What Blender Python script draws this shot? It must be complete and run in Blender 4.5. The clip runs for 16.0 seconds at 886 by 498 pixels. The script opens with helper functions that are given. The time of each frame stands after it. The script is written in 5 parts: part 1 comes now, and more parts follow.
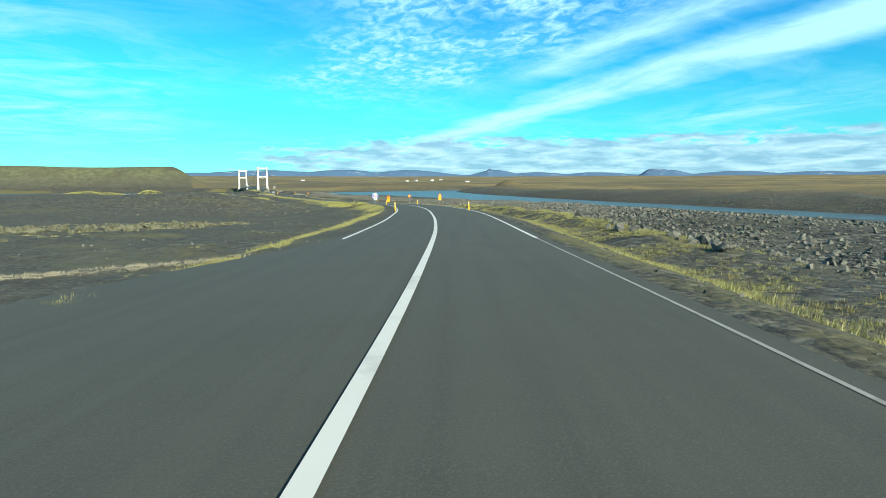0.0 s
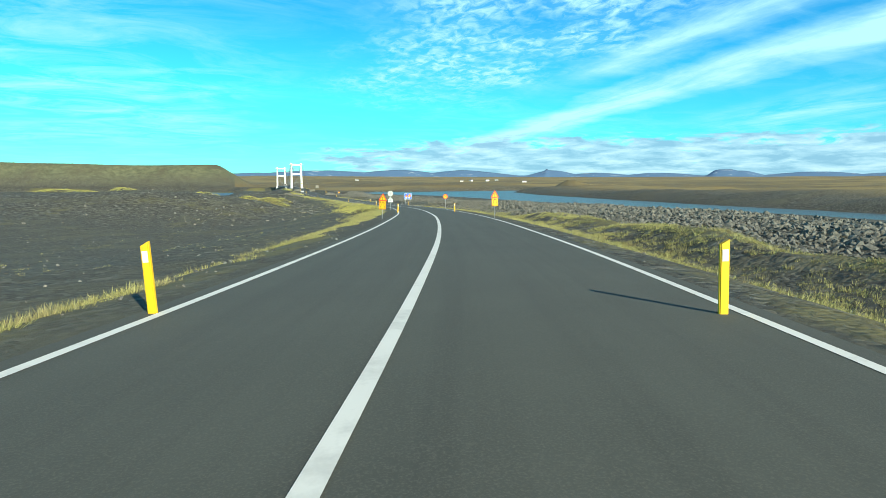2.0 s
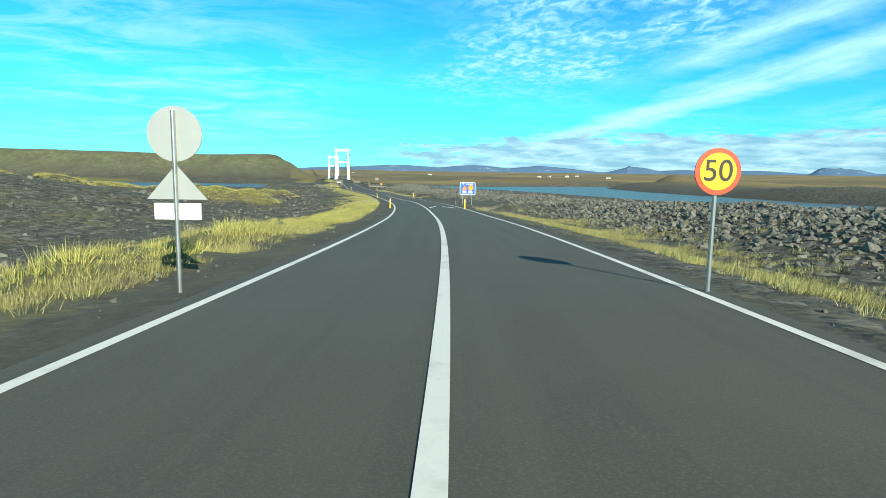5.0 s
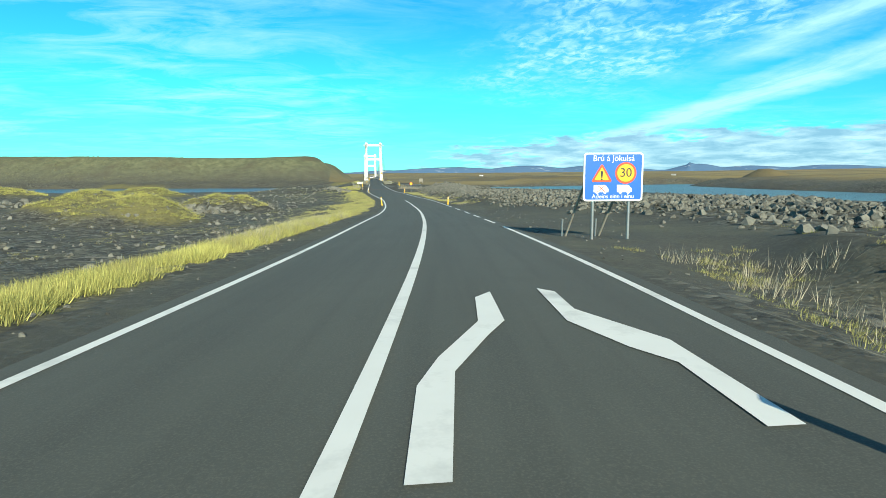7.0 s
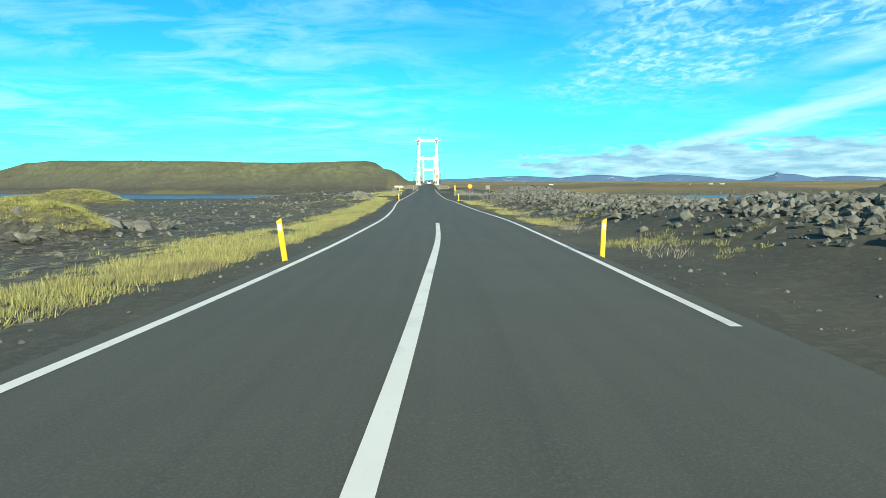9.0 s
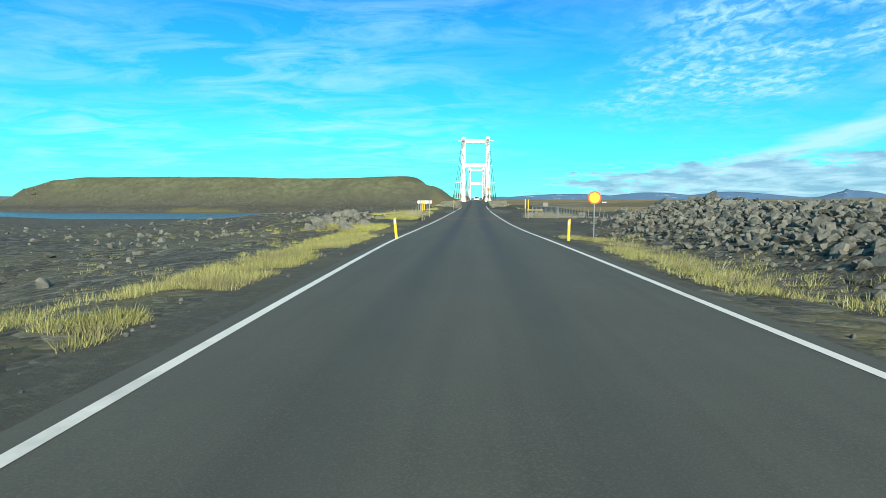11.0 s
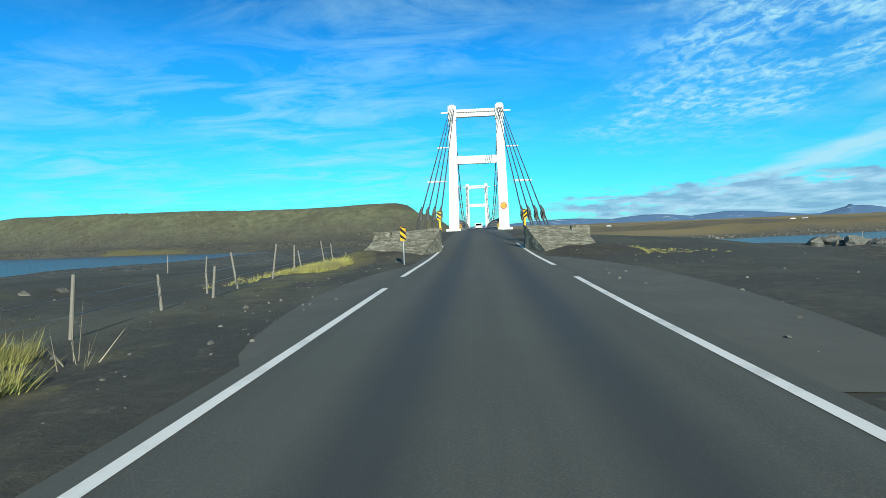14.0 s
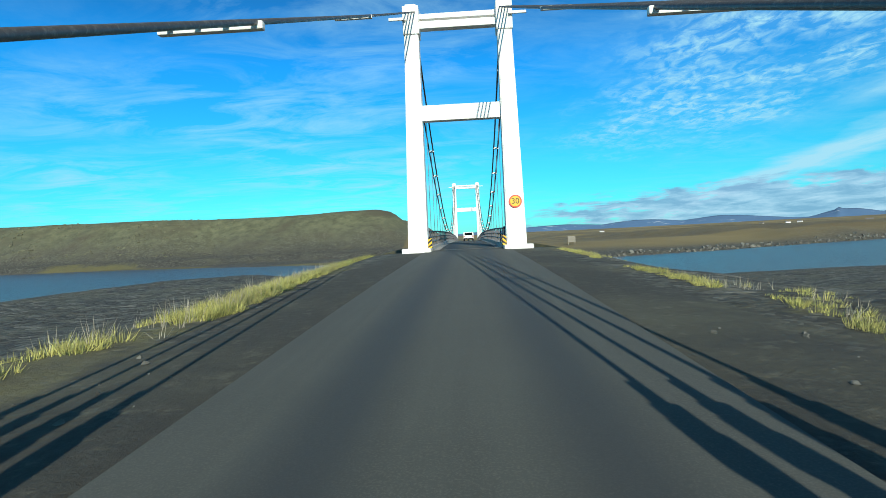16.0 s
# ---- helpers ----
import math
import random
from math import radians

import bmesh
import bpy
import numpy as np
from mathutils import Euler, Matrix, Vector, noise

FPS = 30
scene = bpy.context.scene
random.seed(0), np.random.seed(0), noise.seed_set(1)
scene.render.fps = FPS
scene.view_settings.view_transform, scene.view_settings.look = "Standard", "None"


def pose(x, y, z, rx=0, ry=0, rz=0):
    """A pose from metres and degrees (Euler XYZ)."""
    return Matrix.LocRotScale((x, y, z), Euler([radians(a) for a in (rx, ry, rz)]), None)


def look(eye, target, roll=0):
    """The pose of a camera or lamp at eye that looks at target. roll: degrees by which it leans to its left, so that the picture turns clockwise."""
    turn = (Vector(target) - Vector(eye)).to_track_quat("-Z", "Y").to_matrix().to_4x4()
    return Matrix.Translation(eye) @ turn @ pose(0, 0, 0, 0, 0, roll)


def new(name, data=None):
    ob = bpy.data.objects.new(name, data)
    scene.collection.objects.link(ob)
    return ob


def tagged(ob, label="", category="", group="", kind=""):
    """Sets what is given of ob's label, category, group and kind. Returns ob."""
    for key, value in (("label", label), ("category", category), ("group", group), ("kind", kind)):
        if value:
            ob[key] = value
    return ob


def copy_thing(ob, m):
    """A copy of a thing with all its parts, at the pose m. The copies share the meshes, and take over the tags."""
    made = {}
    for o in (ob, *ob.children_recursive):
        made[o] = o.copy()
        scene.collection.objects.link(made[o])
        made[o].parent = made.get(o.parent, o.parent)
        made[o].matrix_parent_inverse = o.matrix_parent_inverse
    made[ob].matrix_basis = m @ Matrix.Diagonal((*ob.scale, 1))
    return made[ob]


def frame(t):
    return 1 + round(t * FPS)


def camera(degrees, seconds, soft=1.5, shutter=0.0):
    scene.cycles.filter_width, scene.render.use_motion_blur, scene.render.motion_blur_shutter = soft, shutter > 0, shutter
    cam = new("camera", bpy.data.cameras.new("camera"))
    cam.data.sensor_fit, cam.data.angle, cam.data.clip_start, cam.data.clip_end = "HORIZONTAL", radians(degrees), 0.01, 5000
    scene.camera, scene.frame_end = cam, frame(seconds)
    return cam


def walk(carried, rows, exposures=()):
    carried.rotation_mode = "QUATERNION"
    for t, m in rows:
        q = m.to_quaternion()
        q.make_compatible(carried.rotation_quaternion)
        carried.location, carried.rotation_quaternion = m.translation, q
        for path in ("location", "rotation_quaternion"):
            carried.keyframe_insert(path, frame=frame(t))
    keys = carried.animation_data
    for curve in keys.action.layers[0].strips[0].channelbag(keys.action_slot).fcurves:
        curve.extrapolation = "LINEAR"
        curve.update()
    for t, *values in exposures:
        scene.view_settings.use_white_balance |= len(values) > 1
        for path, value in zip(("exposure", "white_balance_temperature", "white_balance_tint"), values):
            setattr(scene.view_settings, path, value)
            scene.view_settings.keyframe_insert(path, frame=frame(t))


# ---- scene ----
# ---- camera and its drive ----
cam = camera(76.08, 16.0, soft=0.7)
DRIVE = [
    (0.0, -56.860, -371.625, 5.027, -26.256, -6.713, -0.019),
    (0.5, -51.240, -361.064, 4.699, -24.875, -6.660, -0.090),
    (1.0, -45.652, -350.242, 4.413, -23.534, -6.825, -0.194),
    (1.5, -40.514, -339.780, 4.147, -22.117, -6.690, -0.038),
    (2.0, -36.223, -329.283, 3.916, -20.703, -6.662, 0.165),
    (2.5, -32.004, -318.738, 3.622, -19.261, -6.706, 0.265),
    (3.0, -28.036, -308.414, 3.328, -17.948, -6.875, 0.065),
    (3.5, -24.478, -298.462, 3.036, -16.720, -7.024, -0.116),
    (4.0, -21.179, -288.262, 2.724, -15.658, -7.085, 0.415),
    (6.5, -6.148, -228.704, 0.947, -9.317, -7.042, 0.038),
    (7.0, -4.080, -217.186, 0.718, -7.930, -6.970, -0.360),
    (7.5, -2.179, -205.340, 0.455, -6.059, -6.928, -0.906),
    (8.0, -0.859, -193.686, 0.179, -4.632, -6.697, -0.720),
    (8.5, 0.214, -182.036, -0.135, -2.946, -6.511, -0.450),
    (9.0, 0.899, -169.946, -0.386, -1.234, -6.059, 0.066),
    (9.5, 1.150, -157.602, -0.520, 0.370, -5.560, 0.118),
    (10.8, 0.640, -129.000, -0.480, 3.150, -4.450, 0.000),
    (12.0, 0.031, -102.560, -0.403, 5.014, -3.159, -0.191),
    (12.5, 0.015, -90.820, -0.378, 5.130, -2.545, -1.114),
    (13.0, -0.154, -81.299, -0.250, 4.753, -2.120, -1.688),
    (13.5, -0.068, -72.211, -0.062, 4.315, -1.673, -2.032),
    (14.0, -0.273, -63.677, 0.130, 3.499, -1.288, -1.998),
    (14.5, -0.123, -55.273, 0.318, 3.112, -0.885, -2.608),
    (15.0, -0.069, -47.442, 0.530, 2.674, -0.710, -2.352),
    (15.5, -0.033, -39.864, 0.758, 2.549, -0.676, -2.163),
    (16.0, 0.061, -32.418, 1.144, 2.589, -0.595, -2.616),
]


def car_pose(x, y, z, yaw, pitch, roll):
    turn = Euler((0, 0, radians(yaw))).to_matrix() @ Euler((radians(90 + pitch), 0, 0)).to_matrix() @ Euler((0, 0, radians(roll))).to_matrix()
    return Matrix.Translation((x, y, z)) @ turn.to_4x4()


walk(cam, [(r[0], car_pose(*r[1:])) for r in DRIVE],
     exposures=[(0.0, 0.55, 6500, 10), (9.6, 0.52, 6500, 10), (12.0, 0.22, 6100, 14), (13.5, 0.12, 6000, 15), (16.0, 0.07, 6000, 15)])

# ---- sky and sun ----
SUN_ELEV, SUN_AZ = 24.0, 168.0          # degrees; azimuth from +y towards +x
sx, sy = math.sin(radians(SUN_AZ)), math.cos(radians(SUN_AZ))
sun = new("sun", bpy.data.lights.new("sun", "SUN"))
sun.data.energy, sun.data.angle, sun.data.color = 5.0, radians(0.53), (0.97, 0.92, 0.68)
sun.matrix_world = look((0, 0, 60), Vector((0, 0, 60)) - Vector((sx * math.cos(radians(SUN_ELEV)), sy * math.cos(radians(SUN_ELEV)), math.sin(radians(SUN_ELEV)))))


class Nodes:
    """Short-hand for building node trees."""

    def __init__(self, tree):
        self.t = tree
        tree.nodes.clear()

    def n(self, kind, **kw):
        node = self.t.nodes.new(kind)
        for k, v in kw.items():
            if k in node.inputs:
                self.put(node.inputs[k], v)
            elif k == "op":
                node.operation = v
            elif k == "blend":
                node.blend_type = v
            elif k == "dims":
                node.noise_dimensions = v
        return node

    def put(self, socket, v):
        if isinstance(v, bpy.types.NodeSocket):
            self.t.links.new(v, socket)
        elif isinstance(v, bpy.types.Node):
            self.t.links.new(v.outputs[0], socket)
        else:
            socket.default_value = v

    def math(self, op, a, b=0.0, c=0.0):
        m = self.t.nodes.new("ShaderNodeMath")
        m.operation = op
        for s, v in zip(m.inputs, (a, b, c)):
            self.put(s, v)
        return m.outputs[0]

    def ramp(self, fac, stops):
        r = self.t.nodes.new("ShaderNodeValToRGB")
        while len(r.color_ramp.elements) < len(stops):
            r.color_ramp.elements.new(0.5)
        for e, (p, col) in zip(r.color_ramp.elements, stops):
            e.position, e.color = p, (col if len(col) == 4 else (*col, 1))
        self.put(r.inputs[0], fac)
        return r.outputs[0]

    def mix(self, fac, a, b, blend="MIX"):
        m = self.t.nodes.new("ShaderNodeMix")
        m.data_type, m.blend_type = "RGBA", blend
        for s, v in ((m.inputs[0], fac), (m.inputs[6], a), (m.inputs[7], b)):
            if isinstance(v, tuple) and len(v) == 3:
                v = (*v, 1)
            self.put(s, v)
        return m.outputs[2]

    def noise(self, vec, scale, detail=4.0, rough=0.55, distort=0.0):
        m = self.t.nodes.new("ShaderNodeTexNoise")
        self.put(m.inputs["Vector"], vec)
        m.inputs["Scale"].default_value, m.inputs["Detail"].default_value = scale, detail
        m.inputs["Roughness"].default_value, m.inputs["Distortion"].default_value = rough, distort
        return m.outputs["Fac"]

    def cells(self, vec, scale):
        """Loose pebbles: a random tone for each cell and the rise towards its middle."""
        m = self.t.nodes.new("ShaderNodeTexVoronoi")
        self.put(m.inputs["Vector"], vec)
        m.inputs["Scale"].default_value = scale
        tone = self.n("ShaderNodeSeparateColor", Color=m.outputs["Color"]).outputs[0]
        return tone, self.math("SUBTRACT", 1.0, m.outputs["Distance"])

    def mapping(self, vec, scale=(1, 1, 1), rot=(0, 0, 0), loc=(0, 0, 0)):
        m = self.t.nodes.new("ShaderNodeMapping")
        self.put(m.inputs["Vector"], vec)
        m.inputs["Scale"].default_value, m.inputs["Rotation"].default_value, m.inputs["Location"].default_value = scale, rot, loc
        return m.outputs[0]


world = bpy.data.worlds.new("sky")
scene.world = world
world.use_nodes = True
w = Nodes(world.node_tree)
out = w.n("ShaderNodeOutputWorld")
bg = w.n("ShaderNodeBackground", Strength=0.086)
sky = w.n("ShaderNodeTexSky")
sky.sky_type, sky.sun_disc = "NISHITA", False
sky.sun_elevation, sky.sun_rotation = radians(SUN_ELEV), radians(SUN_AZ)
sky.air_density, sky.dust_density, sky.ozone_density = 1.0, 0.3, 2.0
coord = w.n("ShaderNodeTexCoord").outputs["Generated"]
sep = w.n("ShaderNodeSeparateXYZ", Vector=coord)
up = w.math("MAXIMUM", sep.outputs[2], 0.0)
den = w.math("ADD", up, 0.08)
px = w.math("DIVIDE", sep.outputs[0], den)
py = w.math("DIVIDE", sep.outputs[1], den)
flat = w.n("ShaderNodeCombineXYZ", X=px, Y=py).outputs[0]
# deep, saturated autumn blue that pales to cyan towards the horizon
blue = w.mix(1.0, sky.outputs[0], w.ramp(up, [(0.0, (0.30, 1.15, 1.35)), (0.06, (0.22, 1.28, 1.45)), (0.14, (0.18, 1.28, 1.45)), (0.3, (0.12, 1.15, 1.75)), (0.48, (0.14, 0.52, 0.85)), (0.7, (0.30, 0.38, 0.42)), (1.0, (0.30, 0.34, 0.36))]), "MULTIPLY")


def hump(v, mid, half, soft_):
    """1 near mid, falling to 0 beyond half."""
    return w.ramp(w.math("DIVIDE", w.math("ABSOLUTE", w.math("SUBTRACT", v, mid)), half), [(1.0 - soft_, (1, 1, 1)), (1.0, (0, 0, 0))])


# high thin cloud: fibrous streaks in the west, two long banners, wisps and a mackerel field
warp = w.math("SUBTRACT", w.noise(flat, 1.3, 6.0, 0.62), 0.5)
wide = w.math("ADD", px, w.math("MULTIPLY", warp, 0.55))
deep = w.math("ADD", py, w.math("MULTIPLY", warp, 1.4))
fibre = w.noise(w.mapping(flat, (1.5, 0.45, 1), (0, 0, 0.25)), 1.6, 10.0, 0.66, 0.5)
fine = w.noise(w.mapping(flat, (1.0, 0.6, 1)), 7.0, 8.0, 0.7, 0.3)
streak = w.noise(w.mapping(flat, (0.9, 1.5, 1), (0, 0, -0.5)), 1.7, 10.0, 0.66, 0.7)
veil = w.ramp(w.noise(w.mapping(flat, (1, 1, 1), (0, 0, 0), (3.4, 1.2, 0)), 0.55, 4.0), [(0.38, (0.12, 0.12, 0.12)), (0.62, (1, 1, 1))])
west = w.ramp(w.math("ADD", w.math("MULTIPLY", px, 0.25), 0.5), [(0.0, (1.0, 1.0, 1.0)), (0.45, (0.85, 0.85, 0.85)), (0.62, (0.30, 0.30, 0.30)), (1.0, (0.35, 0.35, 0.35))])
cirrus = w.math("MULTIPLY", w.math("MULTIPLY", w.ramp(streak, [(0.42, (0, 0, 0)), (0.66, (1, 1, 1))]), veil), west)
banner = w.math("MULTIPLY", hump(wide, 2.86, 0.36, 0.75), w.ramp(fibre, [(0.28, (0.25, 0.25, 0.25)), (0.56, (1, 1, 1))]))
second = w.math("MULTIPLY", hump(wide, 2.16, 0.30, 0.9), w.math("MULTIPLY", hump(deep, 1.8, 1.9, 0.5), w.ramp(fibre, [(0.34, (0.1, 0.1, 0.1)), (0.62, (0.8, 0.8, 0.8))])))
wisp = w.math("MULTIPLY", hump(wide, 4.3, 0.75, 0.9), w.math("MULTIPLY", hump(deep, 3.2, 1.3, 0.7), w.ramp(fibre, [(0.40, (0, 0, 0)), (0.66, (0.75, 0.75, 0.75))])))
puffs = w.noise(w.mapping(flat, (1.0, 0.7, 1), (0, 0, 0.5)), 13.0, 5.0, 0.62, 0.5)
clump = w.ramp(w.noise(flat, 2.2, 4.0, 0.6), [(0.36, (0.05, 0.05, 0.05)), (0.60, (1, 1, 1))])
field = w.math("MULTIPLY", w.math("MULTIPLY", hump(wide, 1.35, 0.85, 0.6), hump(deep, 2.7, 2.0, 0.6)), w.math("MULTIPLY", clump, w.ramp(puffs, [(0.42, (0.10, 0.10, 0.10)), (0.64, (1, 1, 1))])))
high = w.math("ADD", w.math("ADD", w.math("MULTIPLY", cirrus, 0.75), w.math("MULTIPLY", banner, 0.95)), w.math("ADD", w.math("ADD", second, wisp), w.math("MULTIPLY", field, 0.95)))
high = w.math("MULTIPLY", w.math("MINIMUM", high, 0.95), w.ramp(up, [(0.03, (0.2, 0.2, 0.2)), (0.08, (1, 1, 1))]))
with_high = w.mix(high, blue, (4.6, 8.6, 9.4))
# low cumulus bank along the horizon, thicker towards the east
round_ = w.math("ARCTAN2", sep.outputs[0], sep.outputs[1])
low_vec = w.n("ShaderNodeCombineXYZ", X=w.math("MULTIPLY", round_, 27.0), Y=w.math("MULTIPLY", w.math("POWER", up, 0.75), 34.0)).outputs[0]
lump = w.noise(w.mapping(low_vec, (0.60, 1.55, 1.0)), 1.0, 9.0, 0.60, 0.3)
east = w.ramp(w.math("DIVIDE", w.math("ADD", round_, 0.10), 0.9), [(0.0, (0.0, 0.0, 0.0)), (0.12, (0.50, 0.50, 0.50)), (0.30, (0.74, 0.74, 0.74)), (0.60, (1, 1, 1))])
height = w.ramp(up, [(0.0, (1, 1, 1)), (0.05, (0.98, 0.98, 0.98)), (0.075, (0.72, 0.72, 0.72)), (0.11, (0.25, 0.25, 0.25)), (0.15, (0, 0, 0))])
cover = w.ramp(w.math("MULTIPLY", w.math("MULTIPLY", w.math("ADD", lump, 0.30), east), height), [(0.525, (0, 0, 0)), (0.63, (1, 1, 1))])
shade = w.noise(w.mapping(low_vec, (0.60, 1.55, 1.0), (0, 0, 0), (0.0, -0.28, 0)), 1.0, 9.0, 0.60, 0.3)
body = w.ramp(shade, [(0.36, (5.4, 7.9, 8.9)), (0.49, (3.8, 6.4, 7.8)), (0.62, (2.5, 4.8, 6.5))])
final = w.mix(w.math("MULTIPLY", cover, 0.9), with_high, body)
w.put(bg.inputs["Color"], final)
w.put(out.inputs["Surface"], bg)


# ---- materials ----
def material(name):
    m = bpy.data.materials.new(name)
    m.use_nodes = True
    k = Nodes(m.node_tree)
    o = k.n("ShaderNodeOutputMaterial")
    b = k.n("ShaderNodeBsdfPrincipled")
    k.put(o.inputs["Surface"], b)
    return m, k, b


def bump(k, b, height, strength, distance):
    n = k.n("ShaderNodeBump", Strength=strength, Distance=distance)
    k.put(n.inputs["Height"], height)
    k.put(b.inputs["Normal"], n)


def plain(name, colour, rough=0.5, metal=0.0, vary=0.12, scale=6.0, relief=0.0, dirt=None):
    """Painted, metal, wood or concrete surface with grain and blotches."""
    m, k, b = material(name)
    pos = k.n("ShaderNodeTexCoord").outputs["Object"]
    fine, broad = k.noise(pos, scale * 6, 5.0), k.noise(pos, scale, 3.0)
    lo, hi = tuple(c * (1 - vary) for c in colour), tuple(min(1, c * (1 + vary)) for c in colour)
    col = k.mix(broad, lo, hi)
    col = k.mix(k.math("MULTIPLY", fine, vary), col, tuple(c * 0.6 for c in colour))
    if dirt:
        col = k.mix(k.ramp(k.noise(pos, scale * 0.6, 6.0, 0.7), [(0.52, (0, 0, 0)), (0.72, (1, 1, 1))]), col, dirt)
    k.put(b.inputs["Base Color"], col)
    b.inputs["Metallic"].default_value = metal
    k.put(b.inputs["Roughness"], k.math("ADD", rough - 0.08, k.math("MULTIPLY", fine, 0.16)))
    if relief:
        bump(k, b, fine, 0.5, relief)
    return m


M_WHITE = plain("white_concrete_paint", (0.80, 0.80, 0.77), 0.6, 0, 0.05, 0.8, 0.004, (0.62, 0.61, 0.56))
M_DECK_EDGE = plain("deck_concrete", (0.42, 0.41, 0.38), 0.85, 0, 0.2, 1.5, 0.004)
M_STEEL = plain("galvanised_steel", (0.42, 0.43, 0.43), 0.45, 0.85, 0.2, 8.0)
M_CABLE = plain("steel_cable", (0.16, 0.16, 0.165), 0.55, 0.7, 0.35, 20.0, 0.003, (0.34, 0.33, 0.30))
M_CAST = plain("cast_steel", (0.20, 0.20, 0.185), 0.6, 0.35, 0.35, 9.0, 0.003, (0.30, 0.28, 0.24))
M_ROD = plain("weathered_steel_rod", (0.13, 0.125, 0.115), 0.6, 0.4, 0.4, 14.0, 0.002, (0.30, 0.27, 0.22))
M_RAIL = plain("dark_railing", (0.10, 0.10, 0.11), 0.55, 0.3, 0.3, 5.0)
M_YELLOW = plain("yellow_plastic", (0.80, 0.50, 0.015), 0.5, 0, 0.06, 4.0, 0, (0.62, 0.40, 0.05))
M_SIGN_YELLOW = plain("sign_yellow", (0.82, 0.47, 0.01), 0.4, 0, 0.03, 3.0)
M_SIGN_RED = plain("sign_red", (0.80, 0.07, 0.02), 0.4, 0, 0.03, 3.0)
M_SIGN_BLACK = plain("sign_black", (0.012, 0.012, 0.014), 0.5, 0, 0.1, 3.0)
M_SIGN_BLUE = plain("sign_blue", (0.01, 0.13, 0.62), 0.35, 0, 0.04, 3.0)
M_SIGN_WHITE = plain("sign_white", (0.82, 0.83, 0.84), 0.4, 0, 0.03, 3.0)
M_SIGN_BACK = plain("sign_back_grey", (0.50, 0.51, 0.50), 0.5, 0.4, 0.1, 3.0)
M_WOOD = plain("grey_fence_wood", (0.27, 0.25, 0.21), 0.9, 0, 0.35, 5.0, 0.004)
M_BOARD = plain("yellow_stained_board", (0.40, 0.29, 0.09), 0.85, 0, 0.3, 5.0, 0.003)
M_LINE = plain("road_paint_white", (0.78, 0.79, 0.77), 0.7, 0, 0.06, 1.3, 0.003, (0.52, 0.53, 0.52))
M_LINE_OLD = plain("worn_road_paint", (0.40, 0.40, 0.38), 0.8, 0, 0.25, 2.0, 0.003, (0.12, 0.12, 0.11))
M_CAR_WHITE = plain("car_paint_white", (0.80, 0.80, 0.80), 0.25, 0, 0.02, 2.0)
M_GLASS_DARK = plain("tinted_car_glass", (0.01, 0.012, 0.014), 0.1, 0, 0.1, 2.0)
M_RUBBER = plain("tyre_rubber", (0.02, 0.02, 0.02), 0.85, 0, 0.2, 5.0)
M_LAMP_RED = plain("red_tail_lamp", (0.45, 0.01, 0.01), 0.3, 0, 0.05, 5.0)
M_PATCH = plain("pale_worn_asphalt", (0.10, 0.10, 0.086), 0.9, 0, 0.3, 0.8, 0.004)
M_HOUSE = plain("white_farm_wall", (0.75, 0.75, 0.73), 0.8, 0, 0.05, 0.5)
M_ROOF = plain("farm_roof", (0.20, 0.18, 0.17), 0.7, 0, 0.15, 0.5)


def stained_concrete():
    """Old concrete, grey-green with dark algae and pale scabs of lichen in drawn-out flecks."""
    m, k, b = material("weathered_concrete")
    pos = k.n("ShaderNodeTexCoord").outputs["Object"]
    flecks = k.noise(k.mapping(pos, (0.9, 2.0, 2.0), (0, 0, 0.3)), 3.0, 10.0, 0.74, 0.25)
    broad, grain = k.noise(pos, 0.9, 6.0, 0.65), k.noise(pos, 30.0, 5.0, 0.7)
    col = k.mix(k.ramp(broad, [(0.36, (0, 0, 0)), (0.62, (1, 1, 1))]), (0.070, 0.068, 0.046), (0.165, 0.160, 0.120))
    col = k.mix(k.ramp(flecks, [(0.47, (0, 0, 0)), (0.60, (1, 1, 1))]), col, (0.34, 0.335, 0.27))
    col = k.mix(k.math("MULTIPLY", grain, 0.35), col, (0.10, 0.095, 0.075))
    k.put(b.inputs["Base Color"], col)
    b.inputs["Roughness"].default_value = 0.92
    bump(k, b, k.math("ADD", k.math("MULTIPLY", grain, 0.3), flecks), 0.8, 0.03)
    return m


M_CONCRETE = stained_concrete()


def stone_material(name, dark, light):
    m, k, b = material(name)
    pos = k.n("ShaderNodeTexCoord").outputs["Object"]
    isl = k.n("ShaderNodeNewGeometry").outputs["Random Per Island"]
    rnd = k.n("ShaderNodeObjectInfo").outputs["Random"]
    tone = k.math("FRACT", k.math("ADD", isl, rnd))
    col = k.mix(tone, dark, light)
    col = k.mix(k.ramp(k.noise(pos, 3.2, 6.0, 0.7), [(0.42, (0, 0, 0)), (0.68, (1, 1, 1))]), col, tuple(c * 1.4 for c in light))
    lich = k.ramp(k.noise(pos, 1.1, 5.0, 0.65), [(0.60, (0, 0, 0)), (0.72, (1, 1, 1))])
    col = k.mix(k.math("MULTIPLY", lich, 0.5), col, (0.22, 0.21, 0.13))
    k.put(b.inputs["Base Color"], col)
    b.inputs["Roughness"].default_value = 0.92
    bump(k, b, k.noise(pos, 9.0, 8.0, 0.7), 0.8, 0.05)
    return m


